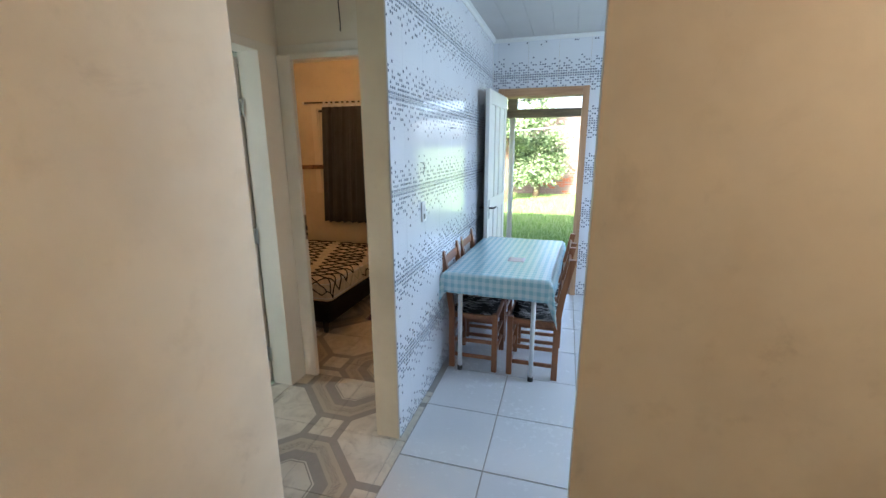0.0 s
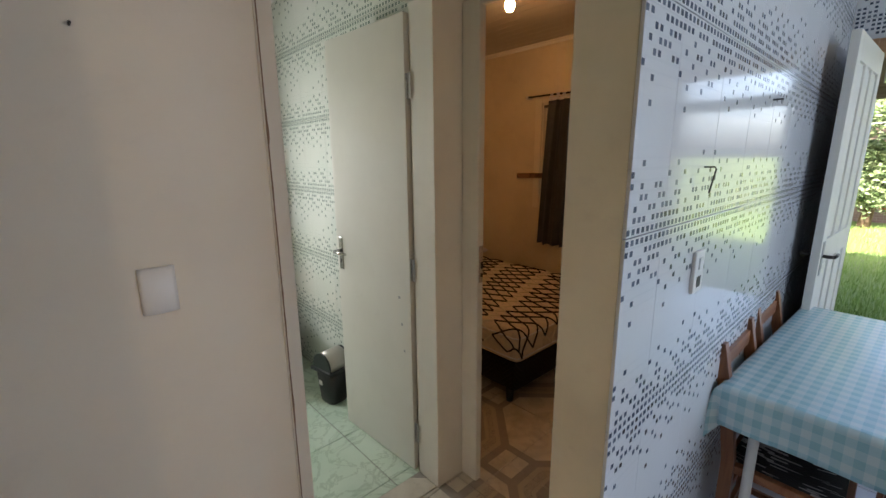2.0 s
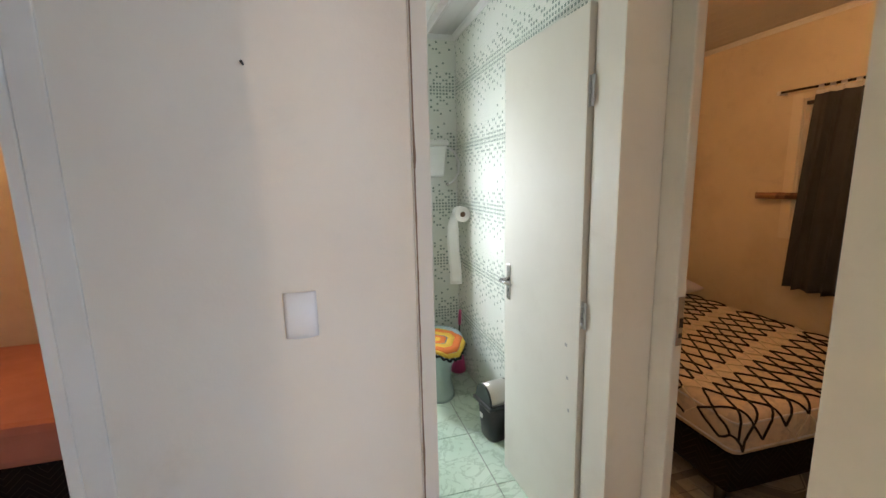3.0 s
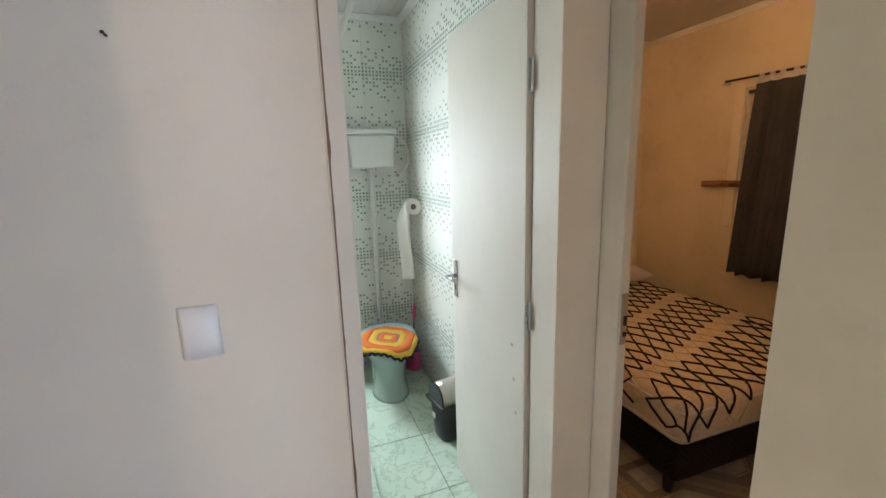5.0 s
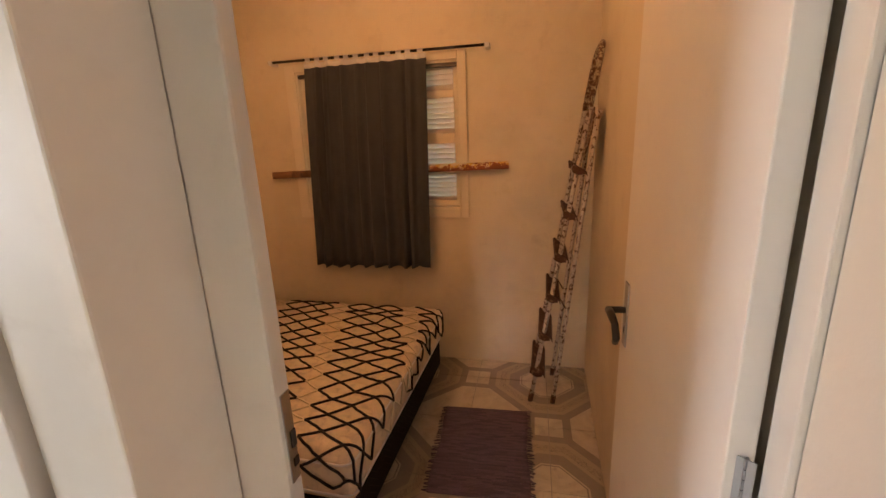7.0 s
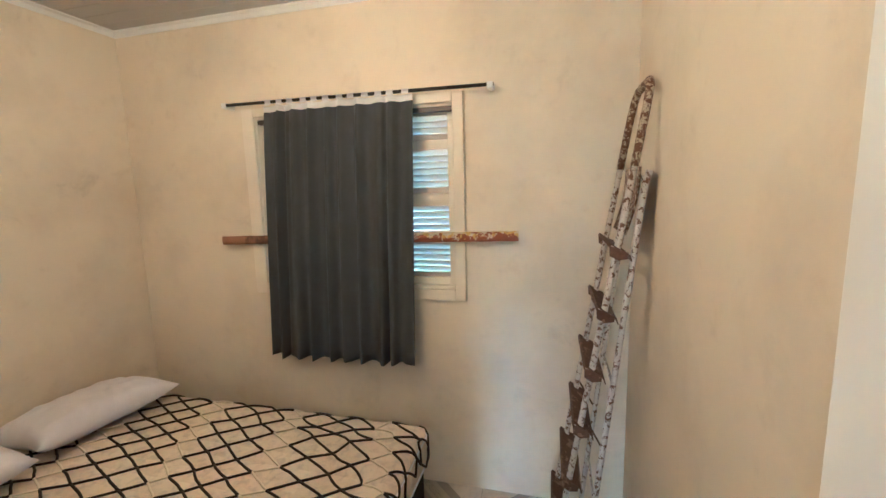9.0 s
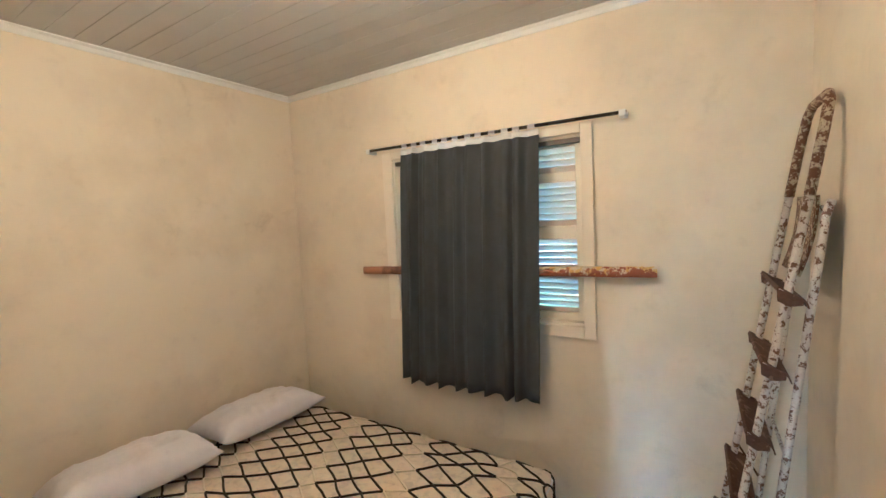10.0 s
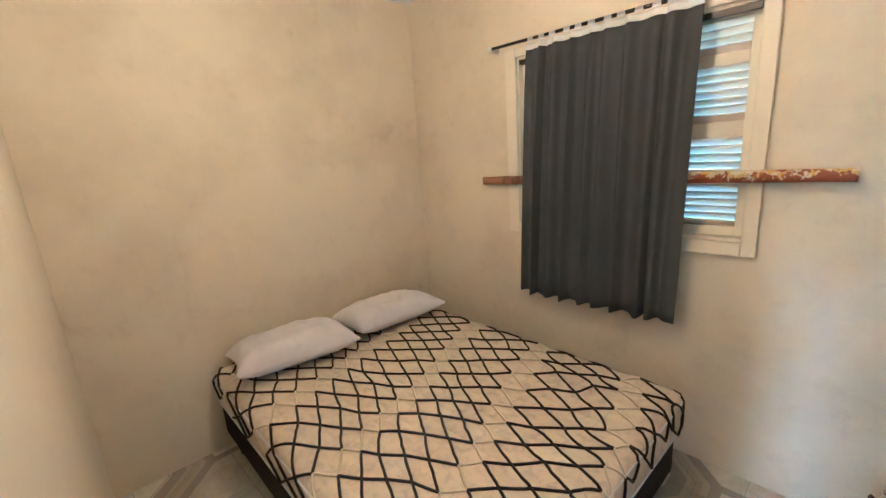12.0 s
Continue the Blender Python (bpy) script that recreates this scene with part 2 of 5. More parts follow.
PINE = timber("raw_pine", (0.50, 0.30, 0.17), (0.36, 0.19, 0.10), 0.55)
PINE_X = timber("raw_pine_across", (0.50, 0.30, 0.17), (0.36, 0.19, 0.10), 0.55, "x")
CHAIR = timber("varnished_chair_wood", (0.33, 0.13, 0.055), (0.20, 0.07, 0.03), 0.35)
CHAIR_X = timber("varnished_chair_wood_across", (0.33, 0.13, 0.055), (0.20, 0.07, 0.03), 0.35, "x")
OLD_BEAM = timber("weathered_beam", (0.20, 0.16, 0.13), (0.10, 0.08, 0.065), 0.8, "x")
WHITE_METAL = plain("white_enamelled_steel", (0.78, 0.79, 0.80), 0.3, spread=0.12)
RUBBER = plain("black_rubber", (0.02, 0.02, 0.02), 0.6)
CHROME = plain("worn_chrome", (0.62, 0.62, 0.62), 0.25, 1.0, 0.3)
STEEL = plain("dull_hinge_steel", (0.50, 0.52, 0.54), 0.5, 0.5, 0.35)
DARK_METAL = plain("dark_handle_metal", (0.05, 0.045, 0.04), 0.4, 0.6)
PVC = plain("white_pvc", (0.74, 0.75, 0.74), 0.32, spread=0.1, grain=0.0001)
SWITCH = plain("white_switch_plastic", (0.80, 0.80, 0.80), 0.35, spread=0.05, grain=0.0001)
BLACK_PLASTIC = plain("black_plastic", (0.018, 0.02, 0.022), 0.32)
SILVER_PLASTIC = plain("silver_plastic", (0.55, 0.52, 0.47), 0.3, 0.35, 0.15)
PINK = plain("pink_plastic", (0.75, 0.10, 0.28), 0.35, spread=0.15)
CERAMIC = plain("pale_blue_ceramic", (0.46, 0.58, 0.62), 0.15, spread=0.08, grain=0.0001)
BOWL = plain("grey_green_ceramic", (0.40, 0.50, 0.46), 0.15, spread=0.1, grain=0.0001)
PAPER = plain("white_paper", (0.80, 0.80, 0.78), 0.85, spread=0.08)
ROD = plain("black_rod_enamel", (0.02, 0.018, 0.017), 0.25)
CORD_BLACK = plain("black_crochet_cord", (0.012, 0.011, 0.012), 0.9, spread=0.4, grain=0.001, scale=300)
CORD_CREAM = plain("cream_crochet_cord", (0.76, 0.69, 0.54), 0.9, spread=0.15, grain=0.001, scale=300)
WIRE = plain("black_wire", (0.02, 0.02, 0.02), 0.5)


def cloth(name, base, dark, weave=0.0012, rough=0.9, local=True, sheen=0.2):
    a = Mat(name, rough)
    x, y, z = a.place(local)
    big, f = a.noise(a.vec, 8.0, 5.0, 0.6), a.noise(a.vec, 240.0, 2.0)
    a.colour(a.mix(big.ramp(0.3, 0.75) * 0.7 + f * 0.3, base, dark))
    a.bump(f + big * 2.0, weave, 0.6)
    a.b.inputs["Sheen Weight"].default_value = sheen
    return a.m


CURTAIN = cloth("dark_grey_curtain", (0.052, 0.057, 0.064), (0.034, 0.038, 0.043), 0.0006, 0.85, True, 0.0)
WHITE_CLOTH = cloth("white_cotton", (0.74, 0.74, 0.75), (0.64, 0.64, 0.66), 0.0012, 0.9)
PILLOW = cloth("pale_grey_pillow_cotton", (0.69, 0.67, 0.73), (0.57, 0.55, 0.61), 0.002, 0.9)
PINK_SHEET = cloth("salmon_bed_sheet", (0.52, 0.22, 0.17), (0.40, 0.16, 0.12), 0.002, 0.9)


def mattress_cloth():
    a = Mat("quilted_cream_mattress", 0.8)
    x, y, z = a.place(True)
    spot = a.noise(a.vec, 26.0, 4.0, 0.55, 0.6)
    big = a.noise(a.vec, 5.0, 4.0)
    c = a.mix(spot.ramp(0.50, 0.66) * 0.75, (0.68, 0.58, 0.45), (0.50, 0.43, 0.37))
    a.colour(a.mix(big.ramp(0.45, 0.8) * 0.3, c, (0.58, 0.49, 0.38)))
    quilt = ((x * 38.0).sin() * (y * 38.0).sin()).abs()
    a.bump(quilt + spot * 0.8, 0.006, 0.6)
    return a.m


def herringbone():
    a = Mat("black_quilted_bed_base", 0.75)
    x, y, z = a.place(True)
    n = a.noise(a.vec, 60.0, 3.0)
    zig = ((((x + y) / 0.16).frac() - 0.5).abs() * 0.16 + z) / 0.034
    line = zig.frac().lt(0.09)
    a.colour(a.mix(line * (n * 0.6 + 0.5).clamp(), (0.010, 0.010, 0.011), (0.05, 0.044, 0.037)))
    a.bump(line * 0.8 + n * 0.4, 0.002, 0.7)
    a.b.inputs["Specular IOR Level"].default_value = 0.15
    return a.m


def gingham():
    a = Mat("blue_gingham_oilcloth", 0.28)
    x, y, z = a.place(True)
    g = 0.048
    s1 = ((x + z * 0.02) / g).frac().lt(0.5)
    along = (y - z) / g
    s2 = along.frac().lt(0.5)
    both = s1 * s2
    n = a.noise(a.vec, 30.0, 4.0)
    c = a.mix((s1 + s2).clamp(), (0.57, 0.69, 0.72), (0.42, 0.61, 0.67))
    c = a.mix(both, c, (0.28, 0.51, 0.59))
    a.colour(a.mix(n.ramp(0.5, 0.8) * 0.2, c, (0.45, 0.60, 0.64)))
    a.rough(n * 0.15 + 0.13)
    a.bump(a.noise(a.vec, 9.0, 4.0, 0.6, 1.0), 0.006, 0.35)
    return a.m


def woven_seat():
    a = Mat("black_and_white_woven_cord", 0.6)
    x, y, z = a.place(True)
    c1 = (x / 0.011).floor()
    pick = a.white(a.join(c1, (y / 0.05 + c1 * 0.37).floor(), 1.0))
    rib = ((x / 0.011).frac() - 0.5).abs()
    a.colour(a.mix(pick.gt(0.66) * rib.lt(0.36), (0.014, 0.014, 0.015), (0.45, 0.45, 0.46)))
    a.bump(rib * -1.0 + 0.5, 0.004, 0.8)
    return a.m


def peeling(name, paintc, rustc, amount, scale, rough=0.6):
    a = Mat(name, rough)
    a.place(True)
    n = a.noise(a.vec, scale, 6.0, 0.68, 0.3)
    f = a.noise(a.vec, scale * 5, 4.0)
    mask = (n + f * 0.18).ramp(amount, amount + 0.03)
    c = a.mix(f, rustc, tuple(v * 0.45 for v in rustc))
    a.colour(a.mix(mask, c, a.mix(f.ramp(0.4, 0.8), paintc, tuple(v * 0.78 for v in paintc))))
    a.rough(f * 0.3 + (rough - 0.15))
    a.bump(mask + f * 0.3, 0.0012, 0.8)
    return a.m


LADDER_WHITE = peeling("peeling_white_paint_on_rust", (0.54, 0.50, 0.44), (0.17, 0.085, 0.050), 0.53, 52.0)
LADDER_TOP = peeling("rust_with_paint_flakes", (0.48, 0.40, 0.26), (0.17, 0.075, 0.040), 0.60, 55.0)
RUST = peeling("rusty_tread", (0.22, 0.13, 0.08), (0.105, 0.048, 0.027), 0.66, 22.0, 0.75)


def bar_paint():
    """Old bar: bare brown wood at one end, flaking cream and yellow over red along the rest."""
    a = Mat("peeling_yellow_on_red_wood", 0.6)
    x, y, z = a.place(True)
    n, f = a.noise(a.vec, 22.0, 6.0, 0.68, 0.3), a.noise(a.vec, 110.0, 4.0)
    up = (z - (x * 0.0181 + 1.3890)) * 6.0
    flake = (n + f * 0.16 + up).ramp(0.60, 0.63) * x.gt(-1.95)
    second = a.noise(a.vec, 40.0, 4.0).ramp(0.5, 0.56)
    c = a.mix(x.lt(-1.95), a.mix(f, (0.30, 0.085, 0.028), (0.16, 0.05, 0.02)), a.mix(n.ramp(0.4, 0.6) * x.lt(-2.45).op("SUBTRACT", 1.0).abs(), (0.26, 0.13, 0.06), (0.09, 0.045, 0.025)))
    a.colour(a.mix(flake, c, a.mix(second, (0.60, 0.52, 0.36), (0.55, 0.36, 0.08))))
    a.bump(flake + f * 0.3, 0.0015, 0.8)
    return a.m


BAR_PAINT = bar_paint()
MATTRESS, BASE_CLOTH, GINGHAM, WOVEN = mattress_cloth(), herringbone(), gingham(), woven_seat()


def rag_rug():
    a = Mat("violet_rag_weave", 0.95)
    x, y, z = a.place(True)
    row = (y / 0.009).floor()
    n = a.white(a.join(row, (x / 0.07 + row * 0.7).floor(), 1.0))
    f = a.noise(a.vec, 150.0, 3.0)
    big = a.noise(a.vec, 9.0, 3.0)
    c = a.mix(n, (0.135, 0.10, 0.165), (0.07, 0.055, 0.095))
    c = a.mix(f.ramp(0.60, 0.75) * 0.5, c, (0.27, 0.22, 0.30))
    a.colour(a.mix(big.ramp(0.55, 0.8) * 0.35, c, (0.17, 0.13, 0.19)))
    a.bump(((y / 0.009).frac() - 0.5).abs() * -1.0 + f, 0.004, 0.9)
    return a.m


def ceiling_paint():
    a = Mat("grey_white_pvc_planks", 0.4)
    a.place()
    n = a.noise(a.vec, 3.0, 4.0)
    a.colour(a.mix(n.ramp(0.4, 0.8) * 0.4, (0.50, 0.49, 0.475), (0.43, 0.42, 0.405)))
    a.rough(n * 0.15 + 0.36)
    return a.m


RUG, CEIL = rag_rug(), ceiling_paint()


def crochet(name, base):
    a = Mat(name, 0.95)
    x, y, z = a.place(True)
    f = a.noise(a.vec, 120.0, 3.0)
    k = ((x * 420.0).sin() * (y * 420.0).sin())
    a.colour(a.mix(f * 0.7, base, tuple(v * 0.6 for v in base)))
    a.bump(k + f, 0.003, 0.8)
    return a.m


def glass(name, rough=0.0):
    a = Mat(name, rough)
    a.colour((0.92, 0.96, 0.95))
    a.b.inputs["Transmission Weight"].default_value = 1.0
    a.b.inputs["IOR"].default_value = 1.45
    return a.m


def grass_mat():
    a = Mat("lawn_grass", 0.8)
    a.place()
    n, b = a.noise(a.vec, 18.0, 5.0, 0.7), a.noise(a.vec, 0.9, 4.0)
    c = a.mix(n.ramp(0.3, 0.7), (0.13, 0.21, 0.06), (0.24, 0.33, 0.12))
    a.colour(a.mix(b.ramp(0.5, 0.8) * 0.4, c, (0.17, 0.25, 0.06)))
    a.bump(n, 0.03, 0.8)
    return a.m


def leaves(name, c1, c2):
    a = Mat(name, 0.55)
    g = a.t.nodes.new("ShaderNodeNewGeometry")
    r = V(a.t, g.outputs["Random Per Island"])
    a.colour(a.mix(r, c1, c2))
    a.b.inputs["Transmission Weight"].default_value = 0.0
    return a.m


GRASS = grass_mat()
BLADE = leaves("grass_blade", (0.13, 0.26, 0.05), (0.25, 0.38, 0.11))
LEAVES = leaves("tree_leaves", (0.08, 0.15, 0.06), (0.29, 0.38, 0.20))
BARK = timber("bark", (0.16, 0.11, 0.07), (0.08, 0.055, 0.035), 0.9)
BRICK = plain("old_brick", (0.24, 0.18, 0.155), 0.9, spread=0.4, scale=20, alt=(0.17, 0.135, 0.125))
RED_BRICK = plain("red_brick", (0.42, 0.13, 0.07), 0.9, spread=0.4, scale=20)
MORTAR = plain("brick_mortar", (0.30, 0.27, 0.24), 0.95)


# ---- mesh helpers ----
def box(bm, x0, x1, y0, y1, z0, z1, bevel=0.0, m=None):
    made = bmesh.ops.create_cube(bm, size=1.0, matrix=Matrix.LocRotScale(((x0 + x1) / 2, (y0 + y1) / 2, (z0 + z1) / 2), None, (abs(x1 - x0), abs(y1 - y0), abs(z1 - z0))))
    vs = made["verts"]
    if bevel:
        es = list({e for v in vs for e in v.link_edges})
        vs = bmesh.ops.bevel(bm, geom=es, offset=bevel, segments=2, profile=0.6, affect="EDGES")["verts"]
    if m is not None:
        bmesh.ops.transform(bm, matrix=m, verts=vs)
    return bm


def boxes(*rows, bevel=0.0):
    bm = bmesh.new()
    for r in rows:
        box(bm, *r, bevel=bevel)
    return bm


def one(*r, bevel=0.0):
    return box(bmesh.new(), *r, bevel=bevel)


def tube(bm, pts, r, n=8, closed=False):
    """A round bar along points; r is one radius or one for each point."""
    pts = [Vector(p) for p in pts]
    rings, up = [], None
    for i, p in enumerate(pts):
        a, b = pts[max(i - 1, 0)], pts[min(i + 1, len(pts) - 1)]
        if closed:
            a, b = pts[i - 1], pts[(i + 1) % len(pts)]
        d = (b - a).normalized()
        if up is None:
            up = d.orthogonal().normalized()
        up = (up - d * up.dot(d)).normalized()
        side = d.cross(up)
        rr = r[i] if isinstance(r, (list, tuple)) else r
        rings.append([bm.verts.new(p + (up * math.cos(t) + side * math.sin(t)) * rr) for t in (k * math.tau / n for k in range(n))])
    pairs = list(zip(rings, rings[1:])) + ([(rings[-1], rings[0])] if closed else [])
    for p, q in pairs:
        for k in range(n):
            bm.faces.new((p[k], p[(k + 1) % n], q[(k + 1) % n], q[k])).smooth = True
    if not closed:
        bm.faces.new(rings[0][::-1])
        bm.faces.new(rings[-1])
    return bm


def sheet(bm, nu, nv, f, thick=0.0, smooth=True):
    """A surface f(s, t) over the unit square, given a thickness along its normals."""
    grid = [[bm.verts.new(f(i / nu, j / nv)) for j in range(nv + 1)] for i in range(nu + 1)]
    faces = [bm.faces.new((grid[i][j], grid[i + 1][j], grid[i + 1][j + 1], grid[i][j + 1])) for i in range(nu) for j in range(nv)]
    for fc in faces:
        fc.smooth = smooth
    if thick:
        bm.normal_update()
        bmesh.ops.solidify(bm, geom=faces, thickness=thick)
    return bm


def lathe(bm, profile, n=20, centre=(0, 0)):
    rings = [[bm.verts.new((centre[0] + r * math.cos(k * math.tau / n), centre[1] + r * math.sin(k * math.tau / n), z)) for k in range(n)] for r, z in profile]
    for p, q in zip(rings, rings[1:]):
        for k in range(n):
            bm.faces.new((p[k], p[(k + 1) % n], q[(k + 1) % n], q[k])).smooth = True
    bm.faces.new(rings[0][::-1])
    bm.faces.new(rings[-1])
    return bm


def to_mesh(name, bm, material):
    bmesh.ops.recalc_face_normals(bm, faces=bm.faces)
    me = bpy.data.meshes.new(name)
    bm.to_mesh(me)
    bm.free()
    me.materials.append(material)
    return me


def part(name, bm, material, parent=None, label=""):
    ob = new(name, to_mesh(name, bm, material))
    if parent is not None:
        ob.parent = parent
    return tagged(ob, label)


def solid(name, bm, material, label, category, group="", kind=""):
    return tagged(part(name, bm, material), label, category, group, kind)


def setting(name, bm, material, label, category):
    return solid(name, bm, material, label, category, kind="structure")


def thing(name, label, category, m=None, group="", kind=""):
    ob = new(name)
    ob.empty_display_size = 0.1
    if m is not None:
        ob.matrix_world = m
    return tagged(ob, label, category, group, kind)


# ---- plan ----
PX0, PX1 = -0.438, -0.299           # partition between hall, bedroom and kitchen
HX = -1.214                          # hall wall with the bathroom door
BX0, BX1 = -3.262, -1.345            # bathroom and bedroom outer wall, bathroom side of the hall wall
BY0, BY1 = 2.687, 2.744              # wall with the bedroom door
BW = 2.600                           # bathroom face of that wall
BACK, BACK_OUT = 4.885, 5.05         # back wall of the kitchen
WIN_Y = 4.850                        # bedroom window wall
KX1, Y0 = 2.62, -2.1
TOP, BTOP = 2.61, 2.548

# floors
setting("floor", boxes((-0.26, KX1, Y0, BACK_OUT, -0.08, -0.005)), GROUT, "grey grout bed of the kitchen and living floor", "floor")
HALL_FLOOR = setting("floor_hall", boxes((BX0, -0.262, Y0, 1.30, -0.08, -0.005), (HX - 0.10, -0.262, 1.30, BY0, -0.08, -0.005), (BX0, -0.262, BY0, WIN_Y + 0.1, -0.08, -0.005)), GROUT,
                     "grey grout bed of the hall and bedroom floor", "floor")
BATH_FLOOR = setting("floor_bathroom", boxes((BX0 - 0.1, HX - 0.102, 1.302, BW - 0.002, -0.08, -0.006)), GROUT, "grout bed of the bathroom floor", "floor")
KITCHEN_FLOOR = bpy.data.objects["floor"]

# walls
setting("wall_partition", boxes((PX0, PX1 - 0.008, 2.208, BACK_OUT, -0.05, TOP), (PX0, PX1, Y0, 1.280, -0.05, TOP)), CREAM, "cream painted partition wall between kitchen, hall and bedroom", "wall")
setting("wall_living", boxes((0.572, KX1, 1.605, 1.70, -0.05, TOP)), CREAM, "tan painted wall between living room and kitchen", "wall")
# The gap from x -1.15 to -0.85 is made up, to admit daylight.
setting("wall_south", boxes((BX0 - 0.15, -1.15, Y0 - 0.15, Y0, -0.05, TOP), (-0.85, KX1 + 0.15, Y0 - 0.15, Y0, -0.05, TOP), (-1.15, -0.85, Y0 - 0.15, Y0, 2.1, TOP)), CREAM, "cream painted front wall with an added, unseen opening that lets daylight in", "wall")
setting("wall_east", boxes((KX1, KX1 + 0.15, Y0, BACK_OUT, -0.05, 1.05), (KX1, KX1 + 0.15, Y0, BACK_OUT, 2.1, TOP), (KX1, KX1 + 0.15, Y0, 2.65, 1.05, 2.1), (KX1, KX1 + 0.15, 3.95, BACK_OUT, 1.05, 2.1)),
        CREAM, "cream painted outer wall with the kitchen side window", "wall")
DX0, DX1, DTOP = -0.176, 0.590, 2.062
WX0, WX1, WZ0, WZ1 = 1.163, 2.10, 1.322, 2.088
setting("wall_back", boxes((PX1, DX0 - 0.06, BACK + 0.008, BACK_OUT, -0.05, TOP), (DX0 - 0.06, DX1 + 0.06, BACK + 0.008, BACK_OUT, DTOP + 0.08, TOP), (DX1 + 0.06, WX0, BACK + 0.008, BACK_OUT, -0.05, TOP),
                           (WX0, WX1, BACK + 0.008, BACK_OUT, -0.05, WZ0), (WX0, WX1, BACK + 0.008, BACK_OUT, WZ1, TOP), (WX1, KX1, BACK + 0.008, BACK_OUT, -0.05, TOP)),
        OUTSIDE, "rendered kitchen back wall with door and window", "wall")
BD0, BD1, BDT = 1.905, 2.494, 2.10   # bathroom door opening
OD0, OD1 = 0.28, 0.978               # small room door opening
setting("wall_hall", boxes((BX1, HX, BD1 + 0.05, BW - 0.0005, -0.05, TOP), (BX1, HX, BD0 - 0.05, BD1 + 0.05, BDT + 0.05, TOP), (BX1, HX, OD1 + 0.03, BD0 - 0.05, -0.05, TOP),
                           (BX1, HX, OD0 - 0.03, OD1 + 0.03, BDT + 0.03, TOP), (BX1, HX, Y0, OD0 - 0.03, -0.05, TOP)),
        HALL, "greyish white painted hall wall with two doorways", "wall")
ED0, ED1, EDT = -1.114, -0.452, 2.075  # bedroom door opening
setting("wall_bedroom_door", boxes((BX0, HX - 0.002, BW, BY1, -0.05, TOP), (HX - 0.002, ED0 - 0.066, BY0, BY1, -0.05, TOP), (ED0 - 0.066, ED1 + 0.0135, BY0, BY1, EDT + 0.03, TOP)), HALL, "cream painted wall with the bedroom doorway", "wall")
setting("wall_west", boxes((BX0 - 0.15, BX0, Y0, 1.35, -0.05, TOP), (BX0 - 0.15, BX0, 1.35, 1.88, -0.05, 1.2), (BX0 - 0.15, BX0, 1.35, 1.88, 1.9, TOP), (BX0 - 0.15, BX0, 1.88, BACK_OUT, -0.05, TOP)),
        CREAM, "cream painted outer wall behind the bed", "wall")
GX0, GX1, GZ0, GZ1 = -2.366, -1.250, 1.082, 2.022
setting("wall_bedroom_window", boxes((BX0, GX0, WIN_Y, BACK_OUT, -0.05, TOP), (GX1, PX0, WIN_Y, BACK_OUT, -0.05, TOP), (GX0, GX1, WIN_Y, BACK_OUT, -0.05, GZ0), (GX0, GX1, WIN_Y, BACK_OUT, GZ1, TOP)),
        CREAM, "cream painted bedroom wall with a window opening", "wall")
setting("wall_small_room", boxes((BX0, BX1, 1.18, 1.30, -0.05, TOP)), CREAM, "cream painted wall between bathroom and small bedroom", "wall")

setting("wall_hall_skim", boxes((PX0 - 0.004, PX0 - 0.0005, 2.226, BY0 - 0.037, 0.001, TOP - 0.03)), HALL, "white skim paint on the hall side of the partition", "wall")


# ceilings
def planks(x0, x1, y0, y1, z, step=0.10, along="x"):
    bm = bmesh.new()
    box(bm, x0, x1, y0, y1, z + 0.012, z + 0.05)
    a0, a1 = (y0, y1) if along == "x" else (x0, x1)
    k = a0
    while k < a1 - 0.002:
        e = min(k + step, a1)
        if along == "x":
            box(bm, x0, x1, k + 0.0008, e - 0.0008, z, z + 0.0118, bevel=0.0025)
        else:
            box(bm, k + 0.0008, e - 0.0008, y0, y1, z, z + 0.0118, bevel=0.0025)
        k = e
    return bm


setting("ceiling", planks(PX1, KX1, Y0, BACK, TOP, 0.2, "y"), CEIL, "pale grey plank ceiling of kitchen and living room", "ceiling")
setting("ceiling_hall", planks(HX, PX0, Y0, BY0, TOP, 0.2, "y"), CEIL, "pale grey plank ceiling of the hall", "ceiling")
setting("ceiling_bedroom", planks(BX0, PX0, BY1, WIN_Y, BTOP), CEIL, "grey pvc plank ceiling of the bedroom", "ceiling")
setting("ceiling_bathroom", planks(BX0, BX1, 1.30, BW, 2.56), CEIL, "white pvc plank ceiling of the bathroom", "ceiling")
setting("ceiling_small_room", planks(BX0, BX1, Y0, 1.18, BTOP), CEIL, "grey pvc plank ceiling of the small bedroom", "ceiling")
setting("roof", boxes((BX0 - 0.5, KX1 + 0.5, Y0 - 4.5, 6.42, TOP + 0.26, TOP + 0.38)), OUTSIDE, "flat roof slab over the house", "roof")


def cornice(name, x0, x1, y0, y1, z, s=0.032):
    """A rounded moulding round a room under the ceiling."""
    prof = [(0.0, -s), (0.007, -s), (0.012, -s * 0.72), (s * 0.55, -s * 0.42), (s * 0.78, -0.010), (s, -0.006), (s, 0.0), (0.0, 0.0)]
    bm = bmesh.new()
    rings = [[bm.verts.new((cx + sx * p, cy + sy * p, z + q)) for p, q in prof] for cx, cy, sx, sy in ((x0, y0, 1, 1), (x1, y0, -1, 1), (x1, y1, -1, -1), (x0, y1, 1, -1))]
    n = len(prof)
    for i in range(4):
        for k in range(n):
            bm.faces.new((rings[i][k], rings[i][(k + 1) % n], rings[(i + 1) % 4][(k + 1) % n], rings[(i + 1) % 4][k]))
    return setting(name, bm, PVC, "white moulded pvc cornice under the ceiling", "cornice")


